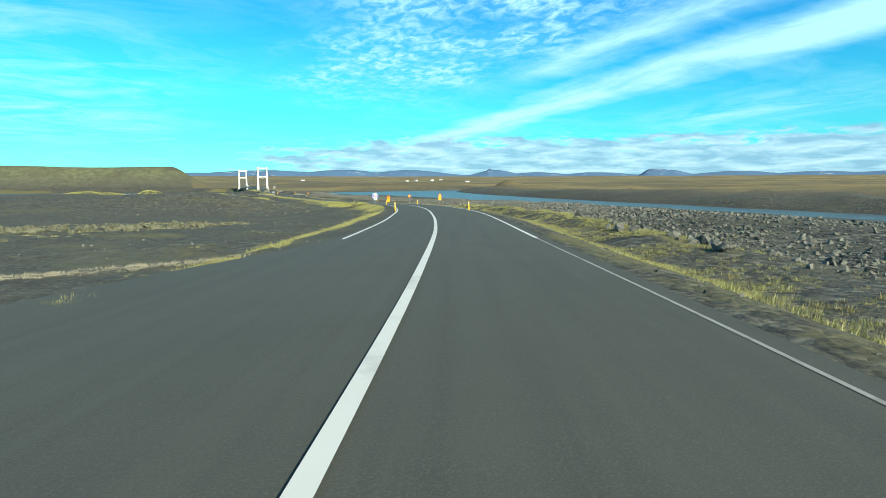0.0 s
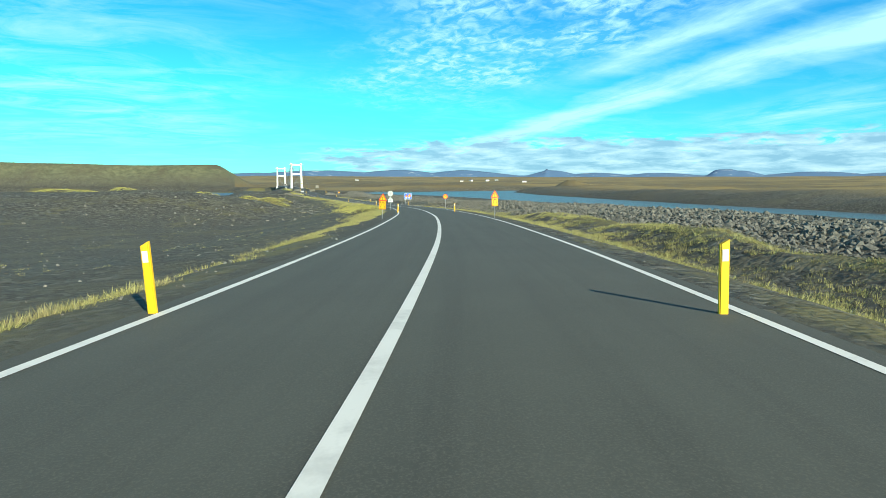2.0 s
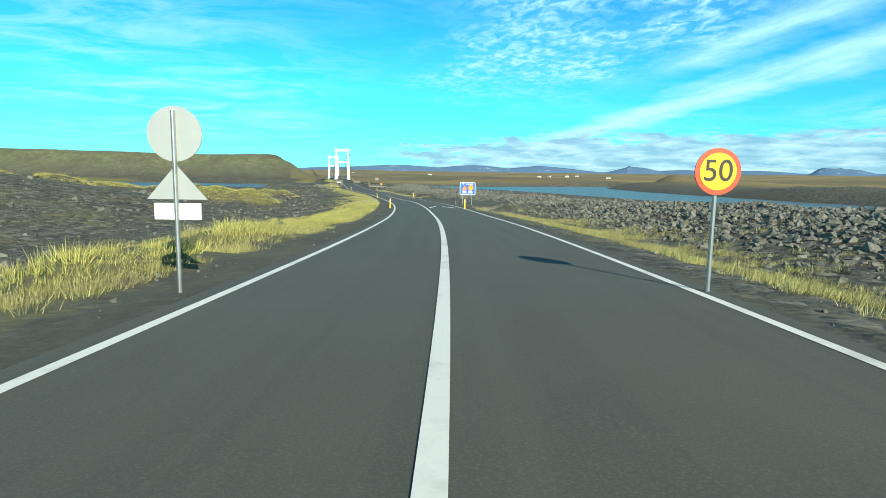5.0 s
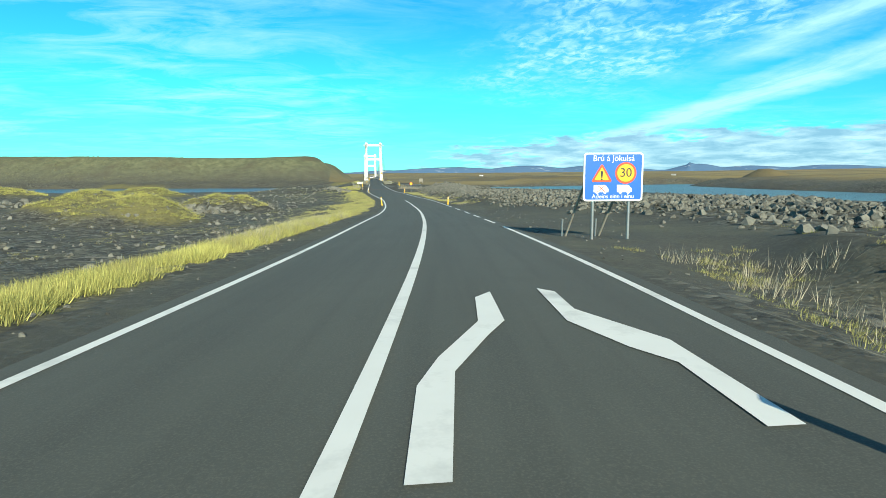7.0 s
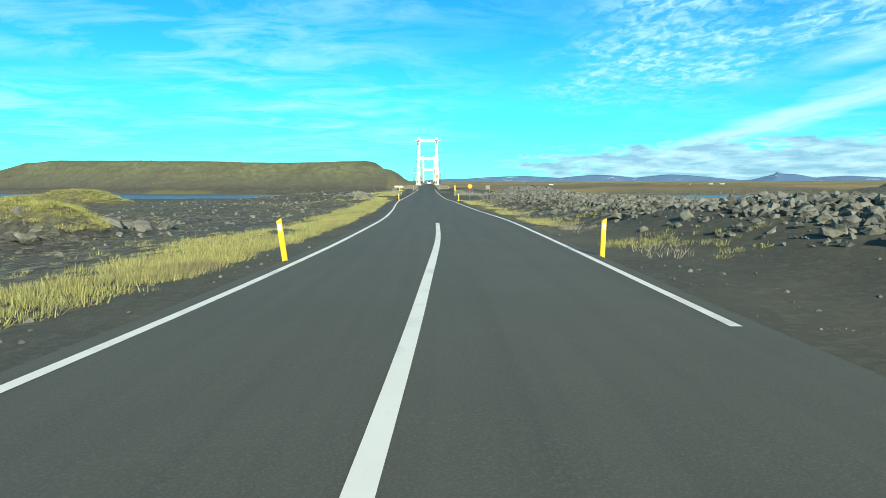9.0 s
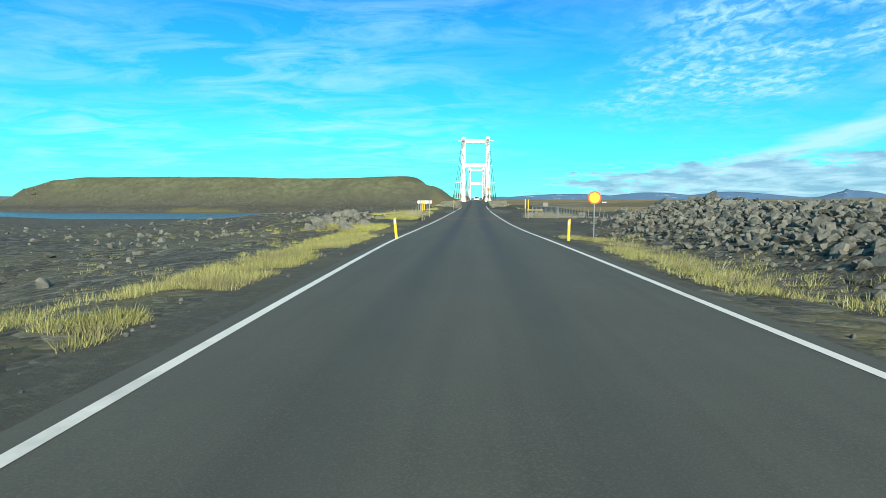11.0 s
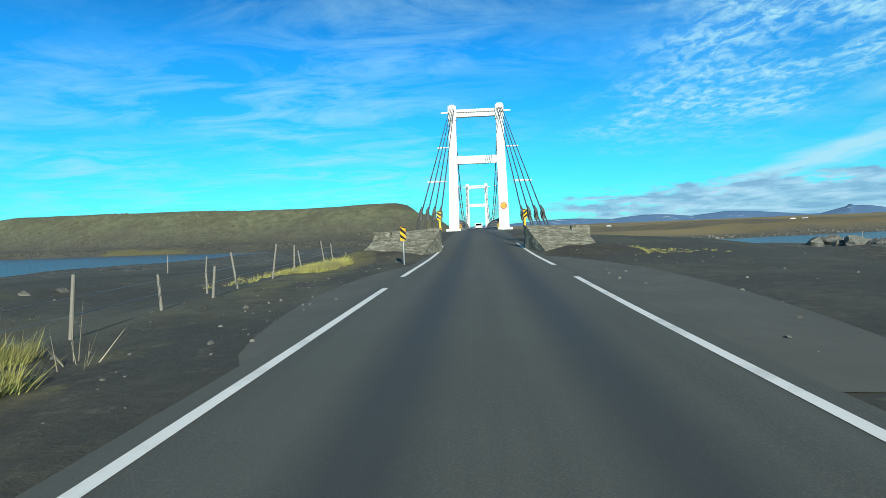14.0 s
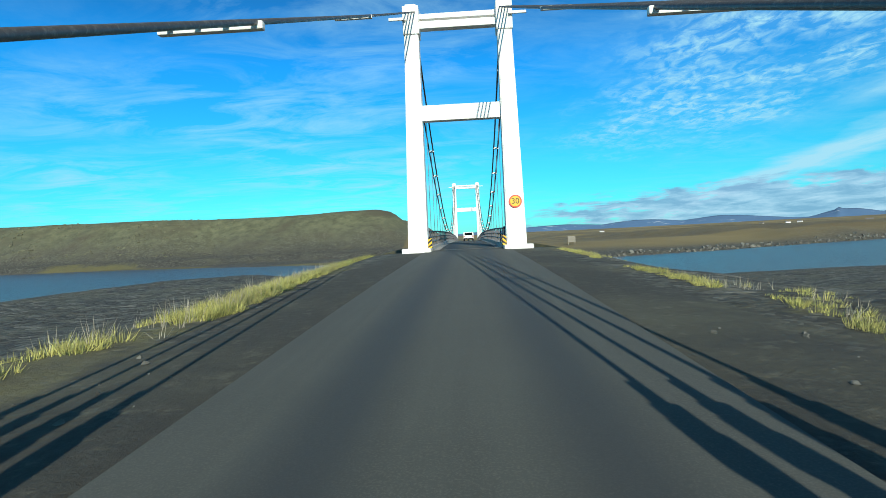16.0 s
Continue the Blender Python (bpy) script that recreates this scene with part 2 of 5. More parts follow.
M_LAVA = stone_material("dark_lava_rock", (0.036, 0.037, 0.033), (0.165, 0.164, 0.144))
M_MOSSY = stone_material("mossy_field_stone", (0.060, 0.060, 0.040), (0.135, 0.132, 0.088))
M_BASALT = stone_material("grey_basalt", (0.070, 0.070, 0.060), (0.175, 0.172, 0.148))
M_CRAG = stone_material("olive_hill_rock", (0.058, 0.060, 0.040), (0.125, 0.124, 0.078))


def blade_material(name, base, tip, dead):
    m, k, b = material(name)
    isl = k.n("ShaderNodeNewGeometry").outputs["Random Per Island"]
    pos = k.n("ShaderNodeNewGeometry").outputs["Position"]
    hue = k.math("MULTIPLY", k.math("ADD", isl, k.noise(pos, 0.22, 3.0)), 0.5)
    col = k.mix(k.ramp(hue, [(0.25, (0, 0, 0)), (0.72, (1, 1, 1))]), base, tip)
    col = k.mix(k.ramp(k.noise(pos, 0.7, 3.0), [(0.50, (0, 0, 0)), (0.68, (1, 1, 1))]), col, dead)
    k.put(b.inputs["Base Color"], col)
    b.inputs["Roughness"].default_value = 0.8
    return m


M_GRASS = blade_material("straw_grass", (0.12, 0.128, 0.042), (0.45, 0.43, 0.165), (0.22, 0.195, 0.105))
M_GRASS_BRIGHT = blade_material("golden_lyme_grass", (0.115, 0.130, 0.038), (0.56, 0.53, 0.160), (0.24, 0.222, 0.10))

M_STALK = blade_material("dry_seed_stalk", (0.24, 0.22, 0.15), (0.46, 0.43, 0.33), (0.30, 0.26, 0.19))


def ground_material():
    m, k, b = material("volcanic_ground")
    pos = k.n("ShaderNodeNewGeometry").outputs["Position"]
    veg = k.n("ShaderNodeAttribute")
    veg.attribute_name = "cover"
    v = k.n("ShaderNodeSeparateColor", Color=veg.outputs["Color"])
    stony = veg.outputs["Alpha"]
    grit, patch, broad = k.noise(pos, 6.0, 8.0, 0.7), k.noise(pos, 0.35, 6.0, 0.65), k.noise(pos, 0.03, 5.0, 0.6)
    sand = k.mix(patch, (0.040, 0.041, 0.034), (0.080, 0.080, 0.066))
    sand = k.mix(k.ramp(grit, [(0.50, (0, 0, 0)), (0.75, (1, 1, 1))]), sand, (0.115, 0.113, 0.090))
    along_y = k.n("ShaderNodeSeparateXYZ", Vector=pos).outputs[1]
    scoria = k.ramp(k.math("DIVIDE", k.math("ADD", k.math("ADD", along_y, 115.0), k.math("MULTIPLY", patch, 20.0)), 60.0), [(0.1, (0, 0, 0)), (0.8, (1, 1, 1))])
    sand = k.mix(k.math("MULTIPLY", scoria, 0.55), sand, (0.030, 0.027, 0.020))
    # stones of two sizes that lie in drifts
    tone_s, rise_s = k.cells(pos, 7.0)
    tone_l, rise_l = k.cells(pos, 2.3)
    shades = [(0.10, (0.020, 0.020, 0.018)), (0.55, (0.062, 0.062, 0.052)), (0.82, (0.130, 0.128, 0.106)), (1.0, (0.230, 0.226, 0.190))]
    drift_s = k.ramp(k.math("ADD", k.noise(pos, 0.45, 5.0, 0.65), k.math("MULTIPLY", stony, 0.22)), [(0.50, (0, 0, 0)), (0.62, (1, 1, 1))])
    drift_l = k.ramp(k.math("ADD", k.noise(k.mapping(pos, (1, 1, 1), (0, 0, 0), (31, 7, 0)), 0.30, 5.0, 0.65), k.math("MULTIPLY", stony, 0.22)), [(0.60, (0, 0, 0)), (0.72, (1, 1, 1))])
    lie_s, lie_l = k.math("MULTIPLY", drift_s, stony), k.math("MULTIPLY", drift_l, stony)
    sand = k.mix(k.math("MULTIPLY", lie_s, 0.85), sand, k.ramp(tone_s, shades))
    sand = k.mix(k.math("MULTIPLY", lie_l, 0.75), sand, k.ramp(tone_l, shades))
    straw = k.mix(k.noise(pos, 0.9, 6.0, 0.7), (0.080, 0.078, 0.034), (0.21, 0.190, 0.078))
    heath = k.mix(broad, (0.12, 0.098, 0.048), (0.23, 0.172, 0.074))
    heath = k.mix(k.ramp(k.noise(pos, 0.006, 4.0), [(0.42, (0, 0, 0)), (0.62, (1, 1, 1))]), heath, (0.31, 0.235, 0.090))
    olive = k.mix(k.ramp(k.noise(pos, 0.22, 9.0, 0.74), [(0.34, (0, 0, 0)), (0.66, (1, 1, 1))]), (0.066, 0.073, 0.043), (0.172, 0.177, 0.100))
    olive = k.mix(k.ramp(k.noise(k.mapping(pos, (1, 1, 2.5)), 0.03, 5.0, 0.6), [(0.52, (0, 0, 0)), (0.66, (1, 1, 1))]), olive, (0.092, 0.086, 0.054))
    tuft = k.ramp(k.math("ADD", k.math("MULTIPLY", patch, 0.65), k.math("MULTIPLY", k.noise(pos, 1.7, 5.0), 0.35)), [(0.36, (1, 1, 1)), (0.66, (0, 0, 0))])
    f_straw = k.ramp(k.math("SUBTRACT", k.math("MULTIPLY", v.outputs[0], 1.5), k.math("MULTIPLY", tuft, 0.75)), [(0.05, (0, 0, 0)), (0.55, (1, 1, 1))])
    col = k.mix(f_straw, sand, straw)
    moss = k.ramp(k.noise(pos, 0.16, 8.0, 0.72), [(0.48, (0, 0, 0)), (0.64, (1, 1, 1))])
    col = k.mix(k.math("MULTIPLY", moss, 0.55), col, k.mix(k.noise(pos, 1.3, 7.0, 0.75), (0.056, 0.056, 0.036), (0.180, 0.174, 0.110)))
    speck = k.ramp(k.noise(pos, 2.6, 6.0, 0.75), [(0.56, (0, 0, 0)), (0.68, (1, 1, 1))])
    col = k.mix(k.math("MULTIPLY", speck, 0.5), col, (0.15, 0.145, 0.105))
    col = k.mix(v.outputs[1], col, heath)
    col = k.mix(v.outputs[2], col, olive)
    k.put(b.inputs["Base Color"], col)
    b.inputs["Roughness"].default_value = 0.95
    h = k.math("ADD", k.math("MULTIPLY", grit, 0.40), k.math("MULTIPLY", patch, 0.35))
    h = k.math("ADD", h, k.math("ADD", k.math("MULTIPLY", k.math("MULTIPLY", rise_s, lie_s), 0.35), k.math("MULTIPLY", k.math("MULTIPLY", rise_l, lie_l), 0.9)))
    bump(k, b, h, 1.0, 0.12)
    return m


def road_material():
    m, k, b = material("worn_asphalt")
    uv = k.n("ShaderNodeUVMap").outputs[0]
    s = k.n("ShaderNodeSeparateXYZ", Vector=uv)
    pos = k.n("ShaderNodeNewGeometry").outputs["Position"]
    chip, broad = k.noise(pos, 55.0, 4.0, 0.7), k.noise(pos, 0.5, 6.0, 0.65)
    long = k.noise(k.mapping(uv, (2.2, 0.06, 1)), 1.0, 5.0, 0.6)
    col = k.mix(broad, (0.062, 0.068, 0.060), (0.094, 0.102, 0.090))
    col = k.mix(k.math("MULTIPLY", k.ramp(long, [(0.42, (0, 0, 0)), (0.66, (1, 1, 1))]), 0.5), col, (0.052, 0.056, 0.051))
    col = k.mix(k.ramp(chip, [(0.48, (0, 0, 0)), (0.8, (1, 1, 1))]), col, (0.135, 0.132, 0.112))
    # polished wheel tracks, bitumen-dark, where the carriageway narrows to one lane
    near = k.ramp(k.math("DIVIDE", k.math("ADD", s.outputs[1], 150.0), 150.0), [(0.05, (0, 0, 0)), (0.45, (1, 1, 1))])
    off = k.math("ABSOLUTE", k.math("SUBTRACT", k.math("ABSOLUTE", s.outputs[0]), 0.98))
    track = k.math("MULTIPLY", k.ramp(k.math("ADD", off, k.math("MULTIPLY", k.math("SUBTRACT", long, 0.5), 0.5)), [(0.12, (1, 1, 1)), (0.55, (0, 0, 0))]), near)
    col = k.mix(k.math("MULTIPLY", track, 0.62), col, (0.036, 0.038, 0.039))
    # rust-red scoria spread over the surface at the gate
    gate = k.math("ABSOLUTE", k.math("ADD", s.outputs[1], 73.5))
    amount = k.ramp(k.math("DIVIDE", k.math("ADD", gate, k.math("MULTIPLY", broad, 3.0)), 6.5), [(0.38, (1, 1, 1)), (0.62, (0, 0, 0))])
    col = k.mix(k.math("MULTIPLY", amount, 0.5), col, (0.17, 0.092, 0.068))
    k.put(b.inputs["Base Color"], col)
    k.put(b.inputs["Roughness"], k.math("SUBTRACT", 0.88, k.math("MULTIPLY", track, 0.15)))
    bump(k, b, chip, 0.35, 0.006)
    return m


def water_material():
    m, k, b = material("glacial_river_water")
    pos = k.n("ShaderNodeNewGeometry").outputs["Position"]
    k.put(b.inputs["Base Color"], k.mix(k.noise(pos, 0.02, 4.0), (0.062, 0.072, 0.072), (0.090, 0.100, 0.098)))
    b.inputs["Roughness"].default_value = 0.28
    b.inputs["Specular IOR Level"].default_value = 0.24
    rip = k.math("ADD", k.noise(k.mapping(pos, (0.5, 1.0, 1)), 1.6, 5.0, 0.6), k.math("MULTIPLY", k.noise(pos, 0.25, 3.0), 0.8))
    bump(k, b, rip, 0.9, 0.32)
    return m


def mountain_material():
    m, k, b = material("far_mountain_hazed")
    pos = k.n("ShaderNodeNewGeometry").outputs["Position"]
    z = k.n("ShaderNodeSeparateXYZ", Vector=pos).outputs[2]
    # distance haze is painted into the base colour as a pale blue
    hazed_rock = k.mix(k.noise(pos, 0.012, 6.0, 0.65), (0.080, 0.170, 0.32), (0.125, 0.235, 0.40))
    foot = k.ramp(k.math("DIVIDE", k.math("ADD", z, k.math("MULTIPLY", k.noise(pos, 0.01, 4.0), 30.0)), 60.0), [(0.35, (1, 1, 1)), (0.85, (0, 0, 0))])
    col = k.mix(foot, hazed_rock, (0.16, 0.135, 0.10))
    snow = k.math("MULTIPLY", k.ramp(k.noise(k.mapping(pos, (0.010, 0.010, 0.05)), 1.0, 5.0, 0.6), [(0.60, (0, 0, 0)), (0.66, (1, 1, 1))]), k.ramp(k.math("DIVIDE", z, 100.0), [(0.45, (0, 0, 0)), (0.65, (1, 1, 1))]))
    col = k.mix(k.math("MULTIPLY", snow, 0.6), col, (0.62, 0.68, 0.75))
    k.put(b.inputs["Base Color"], col)
    b.inputs["Roughness"].default_value = 0.95
    return m


M_GROUND, M_ROAD, M_WATER, M_MOUNTAIN = ground_material(), road_material(), water_material(), mountain_material()


# ---- building helpers ----
def finish(name, me, mat, parent=None, label="", smooth=False):
    ob = new(name, me)
    if mat is not None:
        me.materials.append(mat)
    me.polygons.foreach_set("use_smooth", [bool(smooth)] * len(me.polygons))
    if parent is not None:
        ob.parent = parent
    if label:
        ob["label"] = label
    return ob


def part(name, bm, mat, parent=None, label="", smooth=False):
    """Links a bmesh as one mesh object under a thing or a part."""
    me = bpy.data.meshes.new(name)
    bmesh.ops.recalc_face_normals(bm, faces=bm.faces)
    bm.to_mesh(me)
    bm.free()
    return finish(name, me, mat, parent, label, smooth)


def from_arrays(name, verts, faces, mat, parent=None, label="", smooth=False):
    """Mesh from numpy arrays; all faces have the same number of corners."""
    me = bpy.data.meshes.new(name)
    n, c = faces.shape
    me.vertices.add(len(verts))
    me.vertices.foreach_set("co", np.ascontiguousarray(verts, dtype=np.float32).ravel())
    me.loops.add(n * c)
    me.loops.foreach_set("vertex_index", np.ascontiguousarray(faces, dtype=np.int32).ravel())
    me.polygons.add(n)
    me.polygons.foreach_set("loop_start", np.arange(0, n * c, c, dtype=np.int32))
    me.update(calc_edges=True)
    me.validate()
    return finish(name, me, mat, parent, label, smooth)


def empty(name, m, label, category, group="", kind=""):
    ob = new(name)
    ob.empty_display_size = 0.3
    ob.matrix_world = m
    return tagged(ob, label, category, group, kind)


def box(bm, c, s, turn=None, bevel=0.0):
    geo = bmesh.ops.create_cube(bm, size=1.0)
    m = Matrix.Translation(c) @ (turn or Matrix.Identity(4)) @ Matrix.Diagonal((*s, 1))
    bmesh.ops.transform(bm, matrix=m, verts=geo["verts"])
    if bevel:
        edges = list({e for v in geo["verts"] for e in v.link_edges})
        bmesh.ops.bevel(bm, geom=edges, offset=bevel, segments=2, affect="EDGES", profile=0.6)
    return bm


def rod(bm, a, b, r0, r1=None, n=10):
    a, b = Vector(a), Vector(b)
    d = b - a
    geo = bmesh.ops.create_cone(bm, cap_ends=True, segments=n, radius1=r0, radius2=r0 if r1 is None else r1, depth=d.length)
    m = Matrix.Translation((a + b) / 2) @ d.to_track_quat("Z", "Y").to_matrix().to_4x4()
    bmesh.ops.transform(bm, matrix=m, verts=geo["verts"])
    return bm


def prism(bm, pts, y0, y1, m=None):
    """Outline in x and z, drawn out from y0 to y1."""
    m = m or Matrix.Identity(4)
    front = [bm.verts.new(m @ Vector((x, y0, z))) for x, z in pts]
    back = [bm.verts.new(m @ Vector((x, y1, z))) for x, z in pts]
    bm.faces.new(front)
    bm.faces.new(back[::-1])
    for i in range(len(pts)):
        j = (i + 1) % len(pts)
        bm.faces.new((front[j], front[i], back[i], back[j]))
    return bm


def rounded(w, h, r, x=0.0, z=0.0, n=5):
    pts = []
    for cx, cz, a0 in ((w / 2 - r, h / 2 - r, 0), (-w / 2 + r, h / 2 - r, 90), (-w / 2 + r, -h / 2 + r, 180), (w / 2 - r, -h / 2 + r, 270)):
        pts += [(x + cx + r * math.cos(radians(a0 + 90 * i / n)), z + cz + r * math.sin(radians(a0 + 90 * i / n))) for i in range(n + 1)]
    return pts


def circle(r, x=0.0, z=0.0, n=28):
    return [(x + r * math.cos(2 * math.pi * i / n), z + r * math.sin(2 * math.pi * i / n)) for i in range(n)]


def soft_triangle(s, r, x=0.0, z=0.0):
    """Equilateral sign triangle with rounded corners, side s, about its middle."""
    pts = []
    h = s * math.sqrt(3) / 2
    for (cx, cz), a0 in zip(((0, 2 * h / 3 - 2 * r), (-s / 2 + r * 1.73, -h / 3 + r), (s / 2 - r * 1.73, -h / 3 + r)), (30, 150, 270)):
        pts += [(x + cx + r * math.cos(radians(a0 + 24 * i)), z + cz + r * math.sin(radians(a0 + 24 * i))) for i in range(6)]
    return pts


def lettering(name, text, size, x, y, z, mat, parent, stretch=1.0):
    cu = bpy.data.curves.new(name, "FONT")
    cu.body, cu.size, cu.align_x, cu.align_y, cu.extrude = text, size, "CENTER", "CENTER", 0.003
    tmp = bpy.data.objects.new(name, cu)
    me = bpy.data.meshes.new_from_object(tmp)
    me.name = name
    bpy.data.objects.remove(tmp)
    me.transform(Matrix.Translation((x, y, z)) @ Matrix.Rotation(math.pi / 2, 4, "X") @ Matrix.Diagonal((stretch, 1, 1, 1)))
    me.materials.clear()
    return finish(name, me, mat, parent)


def hermite(xs, ys):
    """A smooth curve through points, as a function on arrays."""
    xs, ys = np.array(xs, float), np.array(ys, float)
    d = np.gradient(ys, xs)

    def f(q):
        q = np.asarray(q, float)
        i = np.clip(np.searchsorted(xs, q) - 1, 0, len(xs) - 2)
        h = xs[i + 1] - xs[i]
        t = np.clip((q - xs[i]) / h, 0, 1)
        return ((1 + 2 * t) * (1 - t) ** 2 * ys[i] + t * (1 - t) ** 2 * h * d[i] + t * t * (3 - 2 * t) * ys[i + 1] + t * t * (t - 1) * h * d[i + 1])

    return f


def step(a, b, x):
    t = np.clip((np.asarray(x, float) - a) / (b - a), 0, 1)
    return t * t * (3 - 2 * t)


# smooth value noise on arrays, summed over octaves
_rng = np.random.RandomState(7)
_grid = _rng.rand(256, 256)


def fbm(x, y, size, octaves=4, gain=0.5):
    total, amp, norm = 0.0, 1.0, 0.0
    for o in range(octaves):
        u, v = np.asarray(x) / size * 2 ** o + 17.3 * o, np.asarray(y) / size * 2 ** o + 5.1 * o
        i, j = np.floor(u).astype(int), np.floor(v).astype(int)
        a, b = u - i, v - j
        a, b = a * a * (3 - 2 * a), b * b * (3 - 2 * b)
        g = lambda p, q: _grid[p % 256, q % 256]
        total = total + amp * ((g(i, j) * (1 - a) + g(i + 1, j) * a) * (1 - b) + (g(i, j + 1) * (1 - a) + g(i + 1, j + 1) * a) * b - 0.5)
        norm += amp
        amp *= gain
    return total / norm * 2


# ---- the lie of the land ----
road_x = hermite([-520, -440, -400, -365, -355.3, -333.2, -291.7, -285.1, -255, -221.7, -209.3, -186.5, -174.9, -147.1, -95.0, -64, 0, 100, 200, 5000],
                 [-147, -97, -73.8, -54.4, -49.4, -38.3, -22.5, -20.3, -12.1, -5.4, -3.55, -1.0, 0.0, 0.45, 0.15, -0.05, 0, 0, 0, 0])
road_z = hermite([-520, -440, -372, -356, -340, -330, -318, -309, -298, -287, -275, -265, -255, -242, -229, -218, -194, -170, -156, -143, -130, -103, -91, -82, -72.6, -55.6, -47.7, -40, -32.6, -15, 0, 25, 48, 75, 98, 130, 200, 400, 5000],
                 [7.66, 5.66, 3.62, 3.16, 2.75, 2.55, 2.23, 1.97, 1.68, 1.35, 0.98, 0.68, 0.38, -0.01, -0.42, -0.68, -1.18, -1.74, -1.87, -1.88, -1.9, -1.78, -1.78, -1.7, -1.5, -1.1, -0.9, -0.7, -0.35, 0.3, 0.72, 1.15, 1.3, 1.15, 0.75, 0.4, 0.2, 0.6, 2.0])
left_d = hermite([-520, -372, -362, -352, -342, -332, -322, -312, -302, -282, -262, -242, -222, -202, -182, -172, -162, -152, -142, -130, -115, -100, -85, -70, -55, -48, -40, -33, -20, 200],
                 [-2.9, -2.9, -2.95, -3.1, -3.3, -3.5, -3.46, -3.36, -3.18, -3.1, -2.98, -2.85, -2.84, -2.85, -2.86, -2.75, -2.4, -2.1, -2.0, -2.3, -2.8, -3.13, -3.15, -2.75, -2.4, -2.26, -2.08, -1.95, -2.0, -2.0])
centre_d = hermite([-520, -372, -362, -352, -342, -332, -322, -312, -302, -292, -282, -262, -242, -222, -212, -192, -172, -162, -152, -142],
                   [0.1, 0.14, 0.18, 0.15, -0.16, -0.46, -0.42, -0.24, -0.09, -0.03, -0.14, -0.05, -0.05, -0.08, 0, 0.14, 0.15, 0.38, 0.70, 0.72])
right_d = hermite([-520, -372, -352, -342, -322, -312, -302, -292, -282, -252, -222, -212, -192, -182, -172, -162, -152, -142, -130, -115, -100, -85, -70, -55, -45, -40, -33, -20, 200],
                  [3.9, 3.9, 3.75, 3.69, 3.68, 3.76, 3.78, 3.68, 3.51, 3.49, 3.45, 3.51, 3.36, 3.38, 3.52, 3.86, 4.18, 4.22, 3.85, 3.49, 3.16, 2.88, 2.55, 2.24, 2.16, 2.08, 1.95, 2.0, 2.0])


def road_slope(y):
    return (road_x(np.asarray(y) + 0.5) - road_x(np.asarray(y) - 0.5))


RIVER = np.array([(82, -560), (86, -360), (89, -302), (93, -215), (80, -140), (78, -55), (56, 34), (24, 32), (0, 20), (-22, 34), (-56, 24), (-100, 18), (-145, 48), (-300, 60), (-800, 90),
                  (-800, 260), (-300, 205), (-150, 190), (-60, 145), (-22, 116), (20, 92), (70, 118), (150, 165), (260, 215), (280, 190), (190, 110), (155, 0), (134, -126), (127, -187), (119, -284), (117, -360), (115, -560)], float)


def river_depth(x, y):
    """Signed distance to the water's edge, positive inside the river."""
    x, y = np.asarray(x, float), np.asarray(y, float)
    best, inside = np.full(x.shape, 1e9), np.zeros(x.shape, bool)
    for (ax, ay), (bx, by) in zip(RIVER, np.roll(RIVER, -1, 0)):
        ex, ey = bx - ax, by - ay
        t = np.clip(((x - ax) * ex + (y - ay) * ey) / (ex * ex + ey * ey), 0, 1)
        best = np.minimum(best, np.hypot(x - ax - t * ex, y - ay - t * ey))
        if ay != by:
            inside ^= ((ay > y) != (by > y)) & (x < ex * (y - ay) / ey + ax)
    return np.where(inside, best, -best)


WATER_Z = -4.0
# grassy hummocks beside the road: x, y, radius, height
MOUNDS = [(-59.6, -170.6, 4.2, 2.4), (-40.5, -196, 3.0, 1.2), (-81, -140, 8.0, 2.2), (-72, -150, 5.0, 1.4), (-57, -126, 6.0, 1.1), (-27.8, -157, 5.8, 1.9), (-23.2, -160, 3.4, 1.1), (-33.5, -155, 4.0, 1.2),
          (-21.6, -136.8, 3.2, 1.75), (-26.3, -134.0, 3.2, 1.5), (-18.8, -139.0, 2.0, 0.9), (-50.0, -85.0, 4.4, 2.1), (-45.2, -88.0, 3.0, 1.0), (-57.0, -86.0, 4.6, 1.3), (-19.0, -253, 2.2, 0.6), (-17.6, -247, 2.2, 0.7),
          (-9.5, -61, 3.0, 0.5)]
# spine of the rubble ridge on the river side: distance from the road and height by y
ridge_d = hermite([-520, -330, -290, -250, -215, -190, -176, -166, -155, -120, -100, -88, -70], [34, 24, 20, 19, 20, 18.5, 15.8, 14.2, 12.6, 12.5, 13.0, 14.5, 20])
ridge_h = hermite([-520, -330, -290, -250, -215, -190, -150, -120, -95, -82, -74, 0, 5000], [0.4, 0.5, 0.7, 0.95, 1.1, 1.2, 1.2, 1.4, 1.6, 1.2, 0, 0, 0])


